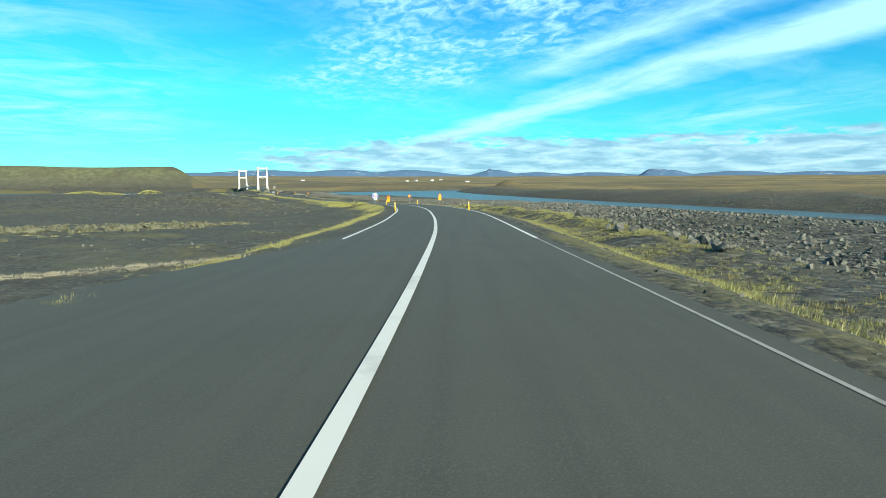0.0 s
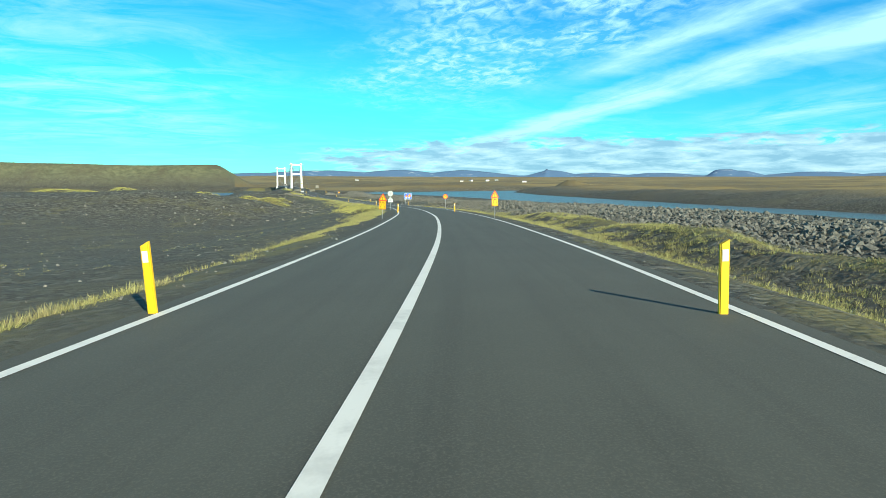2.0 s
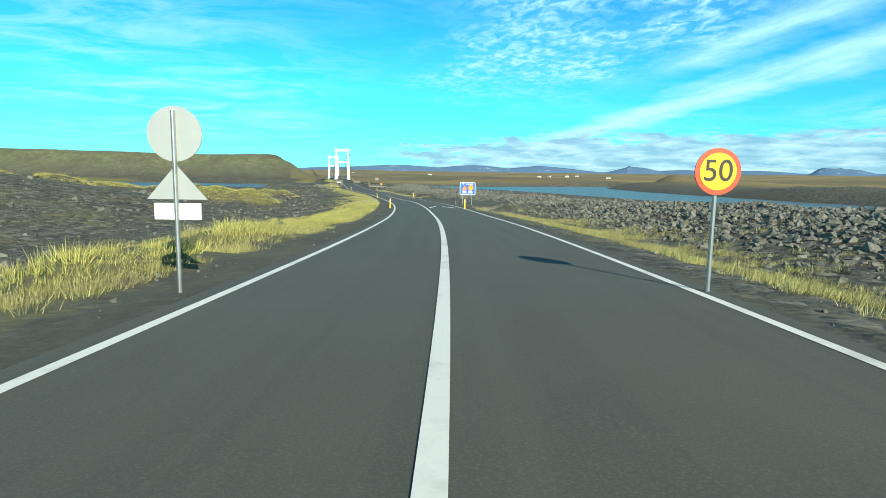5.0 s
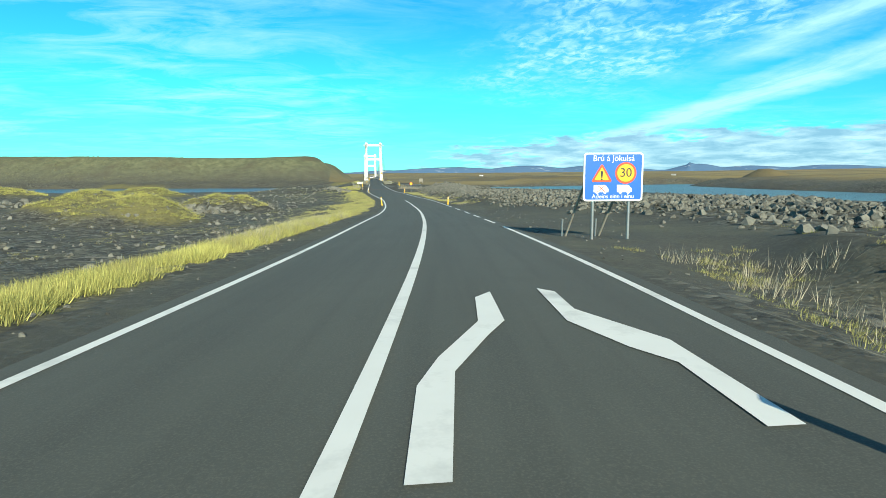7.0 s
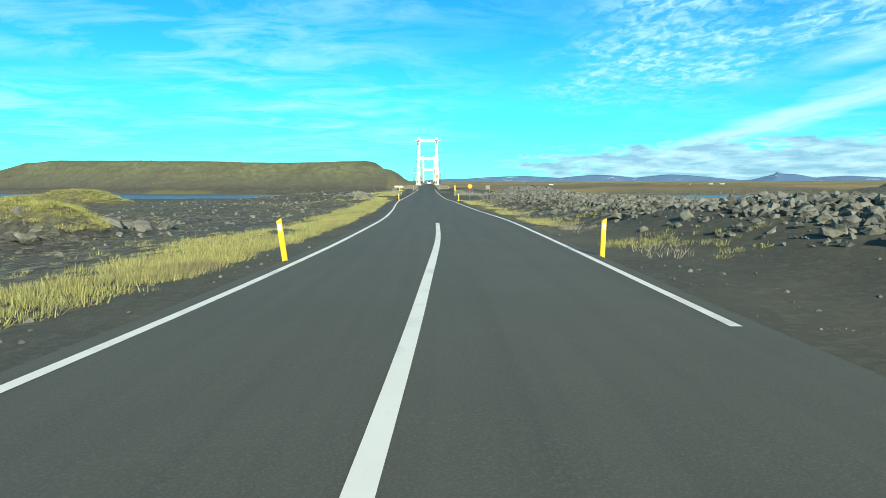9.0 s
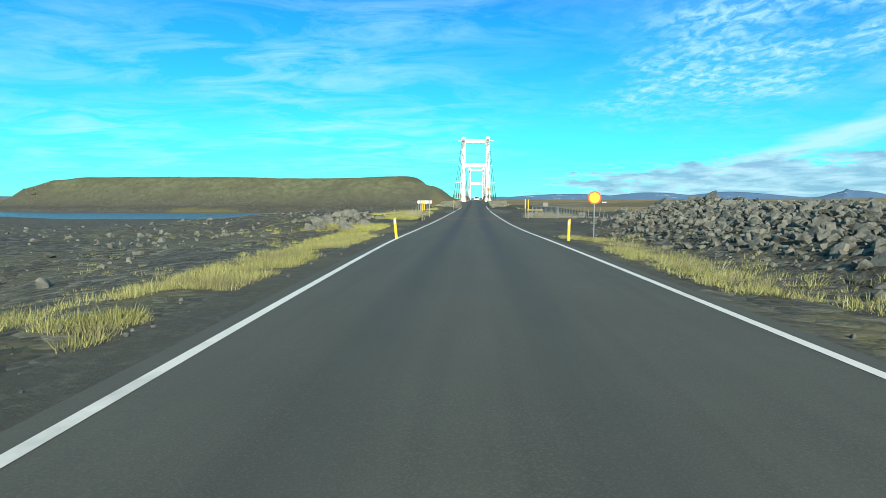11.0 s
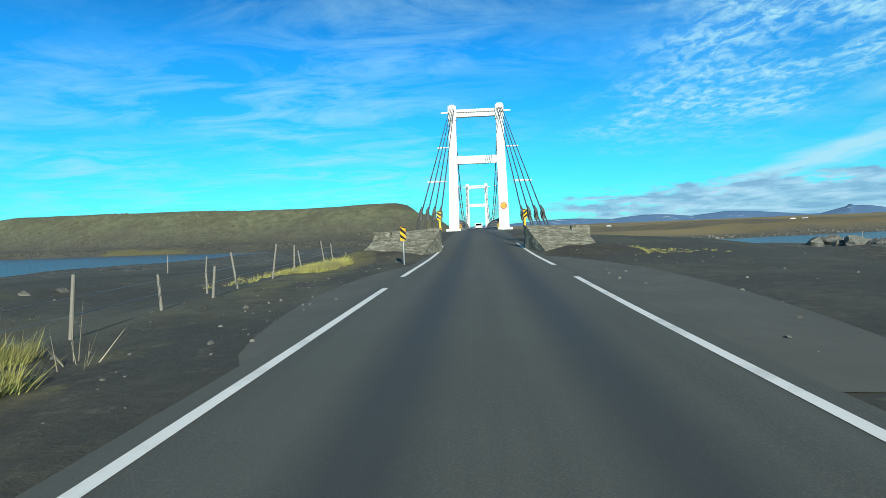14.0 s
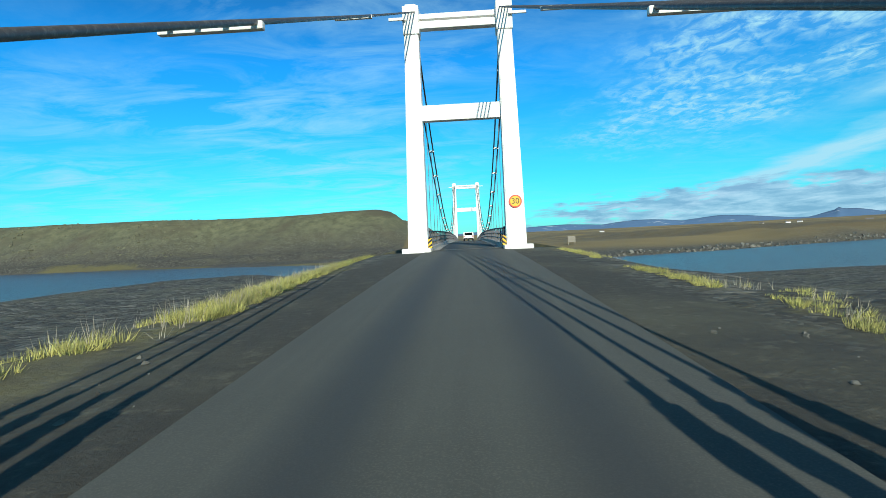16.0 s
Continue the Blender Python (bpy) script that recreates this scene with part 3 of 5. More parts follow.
def land(x, y):
    """Height of the ground, and the cover of straw, heath and moss."""
    x, y = np.asarray(x, float), np.asarray(y, float)
    rz, d = road_z(y), (x - road_x(y)) / np.sqrt(1 + road_slope(y) ** 2)
    side = np.abs(d)
    far = step(60, 400, side)
    field = (rz * 0.85 - 0.75) * (1 - far) + far * -1.6
    field = field + fbm(x, y, 26, 4) * 0.55 * step(5, 22, side) + fbm(x, y, 5, 4) * 0.26 * step(4.8, 8, side)
    bench = step(-212, -204, y) * step(-146, -154, y) * (d > 0)          # gravel pull-out on the river side
    apron = step(-95, -88, y) * step(-20, -30, y)                       # gravel apron before the bridge
    edge = 4.5 + 8.0 * bench + 19.0 * apron * (d > 0) + 1.2 * apron * (d < 0)
    fall = step(edge, edge + 4.5, side)
    z = (rz - 0.055 - 0.05 * step(3.4, 4.5, side)) * (1 - fall) + field * fall
    # the land falls away to the water on both sides
    rdp = river_depth(x, y)
    cap = WATER_Z + np.where(d > 0, 0.45, 0.3) + np.where(d > 0, 0.052, 0.008) * np.maximum(-rdp, 0) + fbm(x, y, 30, 4) * 0.35
    low = np.where(d > 0, step(7, 18, side), step(9, 26, side)) * step(-330, -250, y * (d < 0) + 1e4 * (d > 0)) * (y < 205) * (rdp < 60) * np.where(d < 0, np.maximum(step(-26, -38, x), step(-62, -80, y)), 1 - apron * step(34, 25, side))
    z = np.where(z > cap, z * (1 - low) + cap * low, z)
    lakebank = step(7, 15, side) * (d < 0) * step(-48, -34, y) * (y < 120)
    z = np.where(z > -1.4, z * (1 - lakebank) + (-1.4 + fbm(x, y, 9, 3) * 0.25) * lakebank, z)
    flat_low = step(6.5, 17, side) * (d < 0) * step(-222, -198, y) * step(-92, -112, y)
    sole = -3.3 + fbm(x, y, 24, 4) * 0.4 + fbm(x, y, 5, 3) * 0.16
    z = np.where(z > sole, z * (1 - flat_low) + sole * flat_low, z)
    # rubble ridge
    rd, rh = ridge_d(np.clip(y, -520, -70)), ridge_h(y)
    z = z + rh * np.exp(-((d - rd) / 5.5) ** 2) * step(5.5, 9, d) + rh * 0.5 * np.exp(-((d - rd - 14) / 11.0) ** 2) * step(5.5, 9, d)
    z = z + 0.8 * np.exp(-((d + 11.5) / 3.5) ** 2) * step(-98, -88, y) * step(-60, -70, y)
    # grassy bank with a cut face beside the first bend, and the swell of the moor on the lake side
    z = z + 0.75 * np.exp(-(((d - 11.8 + fbm(x, y, 9, 2) * 1.6) / 1.7) ** 2)) * step(-362, -350, y) * step(-268, -282, y) * (0.8 + 0.6 * fbm(x, y, 6, 2))
    z = z + (5.0 * np.exp(-(((x + 86) / 42) ** 2 + ((y + 178) / 48) ** 2)) + 1.4 * np.exp(-(((x + 64) / 16) ** 2 + ((y + 122) / 18) ** 2))) * step(12, 45, side)
    z = z + 0.7 * np.exp(-(((x + 61) / 11) ** 2 + ((y + 309) / 19) ** 2))            # low stony bank on the moor
    arc = d - 9.5 - 0.05 * (y + 212) ** 2 * 0.3
    z = z + (0.45 * np.exp(-((arc / 1.0) ** 2)) - 0.35 * np.exp(-(((arc + 2.8) / 1.8) ** 2))) * step(-222, -215, y) * step(-200, -206, y) * (d > 4.6)
    z = z + 3.9 * np.exp(-(((x + 44) / 26) ** 2 + ((y + 206) / 15) ** 2)) * step(13, 27, side)
    for mx, my, mr, mh in MOUNDS:
        z = z + mh * np.exp(-(((x - mx) ** 2 + (y - my) ** 2) / (mr * mr) / (1.0 + 0.45 * fbm(x, y, 4.0, 2)).clip(0.5, 2)) ** 1.5)
    # the long flat-topped hill beyond the river, its crags and foot
    foot_y = 215 + 0.12 * np.abs(x + 150)
    up = step(0, 46, y - foot_y + fbm(x, y, 60, 4) * 16)
    ends = step(-8, -52, x + fbm(x, y, 40, 3) * 8) * step(-390, -285, x + fbm(x, y, 35, 4) * 22)
    top = 20.5 + 1.2 * np.sin((x + 40) / 70) + fbm(x, y, 60, 4) * 1.4
    hill = up * ends * step(900, 600, y)
    z = z * (1 - hill) + top * hill + hill * (1 - hill) * fbm(x, y, 16, 4) * 9
    z = z + 0.42 * np.exp(-(((side - 5.2) / 1.3) ** 2 + ((y + 39.0) / 1.2) ** 2)) + 0.22 * np.exp(-(((side - 3.6) / 0.9) ** 2 + ((y + 39.6) / 0.8) ** 2))
    # river bed, terraces on the far side, and the rising plain
    bank = step(-7, 5, rdp + fbm(x, y, 14, 3) * 2.5)
    keep = step(3.2, 6.5, side)                                        # the causeway to the bridge stays
    bank = np.where((y < 2) | (y > 96), bank * keep, bank)
    z = z * (1 - bank) + (WATER_Z - 2.2) * bank
    shelf = step(3, 17, -rdp + fbm(x, y, 22, 4) * 7) * step(96, 118, x) * (1 - hill)
    z = z + shelf * (2.1 + fbm(x, y, 70, 4) * 2.2 + fbm(x, y, 11, 4) * 1.1)
    z = z + 9.0 * np.maximum(0, 1 - np.hypot(x - 295, y - 175) / 26)
    mid = step(40, 130, -rdp) * step(90, 170, x) * (1 - hill)
    z = z + mid * (1.5 + fbm(x, y, 120, 3) * 2.5)
    r = np.hypot(x, y)
    z = z + 46 * step(500, 4200, r) * (y > -500)
    # cover
    n1, n2 = fbm(x, y, 7, 4), fbm(x, y, 40, 3)
    verge = step(3.9, 4.7, side) * step(8.5, 5.4, side) * (1 - bench) * (1 - apron * (d > 0))
    straw = verge * (0.42 + 0.6 * n1) * step(-60, -110, y) + verge * (0.42 + 0.5 * n1) * step(-110, -60, y) * np.where(d < 0, 1, step(-34, -28, y))
    for mx, my, mr, mh in MOUNDS:
        straw = straw + 0.55 * np.exp(-(((x - mx) ** 2 + (y - my) ** 2) / (mr * mr)) ** 2)
    straw = straw + 0.9 * np.exp(-(((d - 12.6) / 1.9) ** 2)) * step(-362, -350, y) * step(-268, -282, y)
    straw = straw + 0.35 * step(0.15, 0.5, n1 + n2) * step(9, 14, side) * (d < 0) * step(40, -90, y)
    straw = straw + 0.34 * step(7, 12, side) * (d < 0) * step(-262, -300, y) * (0.6 + n2)
    straw = np.clip(straw, 0, 1) * (1 - hill)
    straw = np.maximum(straw, 0.95 * step(1, 4, -rdp) * step(17, 9, -rdp + 4 * n1) * (y > 110) * (x < -10) * (x > -190) * step(-0.15, 0.15, n2))
    beyond = np.where(x > 0, step(16, 70, -rdp) * step(96, 130, x + 0.25 * np.maximum(y, 0)), 0) + step(96, 140, y) * step(-40, 10, x) * step(4, 20, -rdp)
    beyond = beyond + step(210, 235, y) * step(2, 30, -rdp) * (x < 0) * (x > -30) * step(1.0, 0.2, hill)
    heath = np.clip(beyond, 0, 1) * (0.72 + 0.5 * n2).clip(0, 1) * (1 - hill * 0.9)
    heath = np.maximum(heath, step(900, 1500, r))
    olive = np.clip(hill * 1.3, 0, 1)
    stony = np.where(d > 0, 1.0, 0.55 + 0.45 * step(-250, -215, y)) * (1 - 0.9 * bench * step(13, 10, d)) * (1 - 0.8 * apron * step(26, 18, side)) * step(3.6, 4.6, side)
    return z, straw, heath, olive, np.clip(stony, 0, 1)


def spread(*runs):
    """Coordinates that step finely where the camera passes: (start, end, step) runs."""
    out = []
    for a, b, s in runs:
        out += list(np.arange(a, b - 1e-6, s))
    return np.array(out + [runs[-1][1]])


ys = spread((-1400, -600, 100), (-600, -430, 6), (-430, -260, 1.1), (-260, 30, 0.9), (30, 130, 2.5), (130, 420, 5), (420, 900, 16), (900, 4800, 150))
half = np.concatenate([np.arange(0, 9, 0.45), np.arange(9, 40, 0.9), np.arange(40, 130, 3.0), np.arange(130, 420, 8), np.arange(420, 1000, 29), np.geomspace(1000, 6500, 14)])
ds = np.concatenate([-half[:0:-1], half])
Y, D = np.meshgrid(ys, ds, indexing="ij")
X = road_x(np.clip(Y, -520, 5000)) + D * (1 + (np.sqrt(1 + road_slope(np.clip(Y, -515, 4900)) ** 2) - 1) * step(60, 12, np.abs(D)))
Z, straw, heath, olive, stony = land(X, Y)
Z = np.where(np.abs(D) < 2.0, np.minimum(Z, road_z(Y) - 0.16), Z)
Z = np.where((np.abs(D) < 5) & (Y > 1.5) & (Y < 96.5), np.minimum(Z, road_z(Y) - 1.6), Z)
verts = np.stack([X, Y, Z], -1).reshape(-1, 3)
ny, nx = X.shape
q = (np.arange(ny - 1)[:, None] * nx + np.arange(nx - 1)[None, :]).ravel()
ground = from_arrays("ground", verts, np.stack([q, q + 1, q + nx + 1, q + nx], 1), M_GROUND, smooth=True)
layer = ground.data.color_attributes.new("cover", "FLOAT_COLOR", "POINT")
layer.data.foreach_set("color", np.stack([straw, heath, olive, stony], -1).astype(np.float32).ravel())
tagged(ground, "dark volcanic sand plain with straw-coloured verges and brown heath", "ground", kind="structure")


def height(x, y):
    """Ground height at a few places, with the road bed and gravel as they lie."""
    return float(land(np.array([x]), np.array([y]))[0][0])


# river
bm = bmesh.new()
for a in ((-2500, -1400), (2500, -1400), (2500, 1500), (-2500, 1500)):
    bm.verts.new((a[0], a[1], WATER_Z))
bm.faces.new(bm.verts)
tagged(part("water", bm, M_WATER), "grey-blue glacial river with small ripples", "river", kind="structure")


def ribbon(name, y0, y1, d0, d1, lift, mat, parent=None, dy=1.0, label="", thick=0.0):
    """A strip along the road between two offsets (numbers or functions of y)."""
    n = max(2, int(abs(y1 - y0) / dy) + 1)
    yy = np.linspace(y0, y1, n)
    s = road_slope(yy)
    nrm = np.stack([np.ones_like(s), -s], 1) / np.sqrt(1 + s * s)[:, None]
    k = 5 if abs((d1(y0) if callable(d1) else d1) - (d0(y0) if callable(d0) else d0)) > 1 else 2
    a = d0(yy) if callable(d0) else np.full(n, d0)
    b = d1(yy) if callable(d1) else np.full(n, d1)
    vs, uv = [], []
    for j in range(k):
        dd = a + (b - a) * j / (k - 1)
        x, y = road_x(yy) + nrm[:, 0] * dd, yy + nrm[:, 1] * dd
        vs.append(np.stack([x, y, road_z(y) + lift - 0.012 * np.abs(dd)], 1))
        uv.append(np.stack([dd, yy], 1))
    v = np.stack(vs, 1).reshape(-1, 3)
    u = np.stack(uv, 1).reshape(-1, 2)
    if thick:
        skirt_l, skirt_r = vs[0] - (0, 0, thick), vs[-1] - (0, 0, thick)
        v = np.concatenate([np.stack([skirt_l] + vs + [skirt_r], 1).reshape(-1, 3)])
        u = np.stack([uv[0]] + uv + [uv[-1]], 1).reshape(-1, 2)
        k += 2
    q = (np.arange(n - 1)[:, None] * k + np.arange(k - 1)[None, :]).ravel()
    faces = np.stack([q, q + 1, q + k + 1, q + k], 1)
    ob = from_arrays(name, v, faces, mat, parent, label)
    lay = ob.data.uv_layers.new(name="UVMap")
    lay.data.foreach_set("uv", u[faces.ravel()].astype(np.float32).ravel())
    return ob


road = ribbon("road", -515, 1.0, lambda y: left_d(y) - 0.34 - 2.6 * step(-352, -366, y), lambda y: right_d(y) + 0.34, 0.0, M_ROAD, thick=0.25)
tagged(road, "dark grey worn asphalt road with white painted lines", "road", kind="structure")

def edge(y):
    return lambda v: y(v) - 0.07, lambda v: y(v) + 0.07


LEFT_EDGE, RIGHT_EDGE = edge(left_d), edge(right_d)
for y0, y1 in ((-353.4, -50.9), (-48.3, -36.8)):
    ribbon("edge_line", y0, y1, *LEFT_EDGE, 0.006, M_LINE, road)
for y0, y1 in ((-353.8, -194.2), (-164.0, -49.6), (-45.9, -32.4)):
    ribbon("edge_line", y0, y1, *RIGHT_EDGE, 0.006, M_LINE, road)
for y0 in (-191.4, -185.1, -178.4, -171.4):
    ribbon("lane_dash", y0, y0 + 3.9, *RIGHT_EDGE, 0.006, M_LINE, road)
ribbon("faded_line", -515, -353.8, lambda y: right_d(y) - 0.03, lambda y: right_d(y) + 0.03, 0.005, M_LINE_OLD, road, label="thin worn-out edge line")
ribbon("centre_line", -515, -144.9, lambda y: centre_d(y) - 0.08, lambda y: centre_d(y) + 0.08, 0.006, M_LINE, road)


def painted_arrow(places):
    """Bent arrow painted on the lane, an outline of (offset, y) along the road."""
    b = bmesh.new()
    b.faces.new([b.verts.new((float(road_x(y)) + d, y, float(road_z(y)) + 0.010 - 0.012 * abs(d))) for d, y in places])
    bmesh.ops.triangulate(b, faces=b.faces)
    return part("lane_arrow", b, M_LINE, road)


painted_arrow([(0.38, -214.6), (0.37, -213.2), (0.52, -212.5), (0.95, -211.2), (1.0, -209.8), (1.24, -209.4), (1.25, -211.2), (1.02, -211.8), (0.66, -212.9), (0.62, -214.6)])
painted_arrow([(1.96, -209.2), (2.18, -209.5), (2.18, -210.7), (2.78, -212.2), (2.83, -214.2), (2.57, -214.2), (2.56, -212.9), (2.3, -212.4), (1.95, -211.3)])
bulge = lambda y, a, b: np.sin(np.pi * np.clip((np.asarray(y, float) - a) / (b - a), 0, 1)) ** 0.6
ribbon("shoulder_patch", -59.0, -41.0, lambda y: right_d(y) + 0.2, lambda y: right_d(y) + 0.22 + 2.4 * bulge(y, -62, -41), -0.012, M_PATCH, road, 0.8, "pale worn asphalt patch")
ribbon("shoulder_patch", -58.0, -44.0, lambda y: left_d(y) - 0.22 - 1.1 * bulge(y, -58, -44), lambda y: left_d(y) - 0.2, -0.012, M_PATCH, road, 0.8, "pale worn asphalt patch")

# far mountains, one long range that bends round the plain
az = np.radians(np.linspace(-75, 100, 700))
peaks = [(2, 5, 46), (9, 8, 74), (17, 6, 80), (24, 6, 78), (32.7, 0.6, 90), (33.3, 2.8, 76), (38, 4, 58), (44, 5, 52), (49.6, 1.5, 80), (51.0, 2.2, 66), (57, 5, 58), (63, 6, 48), (72, 8, 60), (85, 10, 60), (-60, 12, 40)]
crest = np.full(az.shape, 26.0)
for c, wd, h in peaks:
    crest = np.maximum(crest, 0.88 * h * np.exp(-np.abs((np.degrees(az) - c) / wd) ** (4 if c == 49.6 else 2)))
crest = crest + fbm(np.degrees(az), az * 0, 3.0, 5) * 5
rows = []
for j in range(9):
    f = j / 8
    R = 4300 + 330 * f
    rows.append(np.stack([np.sin(az) * R, np.cos(az) * R, 42 + crest * f ** 0.8 + fbm(np.degrees(az), az * 0 + f * 9, 1.6, 4) * 9 * f * (1 - f)], 1))
back = np.stack([np.sin(az) * 4680, np.cos(az) * 4680, np.full(az.shape, 10.0)], 1)
v = np.stack(rows + [back], 0)
k, n = v.shape[:2]
q = (np.arange(k - 1)[:, None] * n + np.arange(n - 1)[None, :]).ravel()
tagged(from_arrays("mountain_range", v.reshape(-1, 3), np.stack([q, q + n, q + n + 1, q + 1], 1), M_MOUNTAIN, smooth=True), "mountain range with haze blue painted into its rock, and patches of old snow", "mountains", kind="structure")


# ---- the suspension bridge ----
SPAN = 97.5
bridge = empty("suspension_bridge", Matrix.Identity(4), "white concrete single-lane suspension bridge over the river", "bridge")


def tower(y):
    t = new("tower")
    t.parent = bridge
    t.location = (0, y, 0)
    t["label"] = "white-painted concrete portal tower"
    for s in (-1, 1):
        b = bmesh.new()
        lo, hi = [], []
        for z, xo, xi, dy in ((0.9, 3.34, 2.22, 0.62), (13.0, 3.02, 2.22, 0.52)):
            ring = [b.verts.new((s * xo, -dy, z)), b.verts.new((s * xo, dy, z)), b.verts.new((s * xi, dy, z)), b.verts.new((s * xi, -dy, z))]
            lo, hi = hi, ring
            if lo:
                for i in range(4):
                    b.faces.new((lo[i], lo[(i + 1) % 4], ring[(i + 1) % 4], ring[i]))
        b.faces.new(hi)
        bmesh.ops.bevel(b, geom=[e for e in b.edges if abs(e.verts[0].co.z - e.verts[1].co.z) > 3], offset=0.05, segments=2, affect="EDGES")
        part("leg", b, M_WHITE, t)
        b = bmesh.new()
        box(b, (s * 2.62, 0, 13.75), (0.92, 1.2, 1.6), None, 0.06)
        box(b, (s * 2.62, 0, 14.58), (0.62, 0.9, 0.22), None, 0.04)
        part("tower_head", b, M_WHITE, t)
        b = bmesh.new()
        box(b, (s * 2.86, 0, 0.25), (1.62, 1.9, 1.3), None, 0.05)
        part("footing", b, M_WHITE, t)
        b = bmesh.new()
        rod(b, (s * 2.62, -0.5, 14.3), (s * 2.62, 0.5, 14.3), 0.3, None, 14)
        part("cable_saddle", b, M_STEEL, t)
        b = bmesh.new()
        box(b, (s * 3.35, -0.75, 13.75), (0.95, 0.12, 0.14))
        part("cable_bracket", b, M_WHITE, t)
    for z, h in ((13.55, 0.42), (14.02, 0.30), (8.55, 0.88)):
        b = bmesh.new()
        box(b, (0, 0, z), (4.46, 0.55, h), None, 0.03)
        part("cross_beam", b, M_WHITE, t)
    b = bmesh.new()
    box(b, (0, 0, 0.1), (4.4, 0.9, 0.7))
    part("sill_beam", b, M_WHITE, t)
    return t


tower(0.0)
tower(SPAN)


def pipe(points, r, n=8, twist=False):
    """Round bar along points."""
    pts = np.array(points, float)
    tan = np.gradient(pts, axis=0)
    tan /= np.linalg.norm(tan, axis=1)[:, None]
    side = np.cross(tan, (0, 0, 1.0))
    side /= np.linalg.norm(side, axis=1)[:, None] + 1e-9
    up = np.cross(side, tan)
    a = np.linspace(0, 2 * np.pi, n, endpoint=False)
    ring = pts[:, None] + r * (np.cos(a)[None, :, None] * side[:, None] + np.sin(a)[None, :, None] * up[:, None])
    m = len(pts)
    i, j = np.meshgrid(np.arange(m - 1), np.arange(n), indexing="ij")
    f = np.stack([i * n + j, i * n + (j + 1) % n, (i + 1) * n + (j + 1) % n, (i + 1) * n + j], -1).reshape(-1, 4)
    return ring.reshape(-1, 3), f


def sag(y):
    u = (y - SPAN / 2) / (SPAN / 2)
    return 2.6 + 11.6 * u * u


CABLE_X = 2.62
for s in (-1, 1):
    for off in (-0.16, 0.16):
        yy = np.linspace(0, SPAN, 60)
        v, f = pipe(np.stack([np.full(60, s * CABLE_X + off), yy, sag(yy) + 0.05], 1), 0.055)
        from_arrays("main_cable", v, f, M_CABLE, bridge, "twisted dark steel cable", True)
    for y in np.arange(4.5, SPAN - 3, 4.6):
        b = bmesh.new()
        rod(b, (s * CABLE_X, y, float(road_z(y)) - 0.2), (s * CABLE_X, y, sag(y)), 0.022, None, 6)
        part("hanger", b, M_STEEL, bridge)
        b = bmesh.new()
        box(b, (s * CABLE_X, y, sag(y) + 0.03), (0.46, 0.16, 0.16), None, 0.03)
        part("cable_clamp", b, M_STEEL, bridge)

# deck with kerbs
n = 50
yy = np.linspace(0.6, SPAN - 0.6, n)
prof = [(-2.45, -0.5), (-2.45, 0.2), (-2.0, 0.2), (-2.0, 0.0), (2.0, 0.0), (2.0, 0.2), (2.45, 0.2), (2.45, -0.5)]
v = np.stack([np.stack([np.full(n, px_), yy, road_z(yy) + pz_], 1) for px_, pz_ in prof], 1).reshape(-1, 3)
k = len(prof)
i, j = np.meshgrid(np.arange(n - 1), np.arange(k), indexing="ij")
from_arrays("deck", v, np.stack([i * k + j, i * k + (j + 1) % k, (i + 1) * k + (j + 1) % k, (i + 1) * k + j], -1).reshape(-1, 4), M_DECK_EDGE, bridge, "grey concrete deck with low kerbs")
ribbon("deck_asphalt", 0.9, SPAN + 0.4, -1.95, 1.95, 0.02, M_ROAD, bridge, 2.0)
for s in (-1, 1):
    rail = new("railing")
    rail.parent = bridge
    rail["label"] = "dark steel railing"
    for zz, r in ((1.12, 0.05), (0.78, 0.035), (0.48, 0.035)):
        v, f = pipe(np.stack([np.full(n, s * 2.2), yy, road_z(yy) + zz], 1), r, 6)
        from_arrays("rail", v, f, M_RAIL, rail)
    for y in np.arange(1.2, SPAN - 0.6, 1.9):
        b = bmesh.new()
        z = float(road_z(y))
        box(b, (s * 2.2, y, z + 0.63), (0.07, 0.07, 1.0))
        part("rail_post", b, M_RAIL, rail)
    b = bmesh.new()
    box(b, (s * 2.2, 1.0, float(road_z(1.0)) + 0.7), (0.1, 0.5, 1.05), None, 0.03)
    part("rail_end", b, M_RAIL, rail)

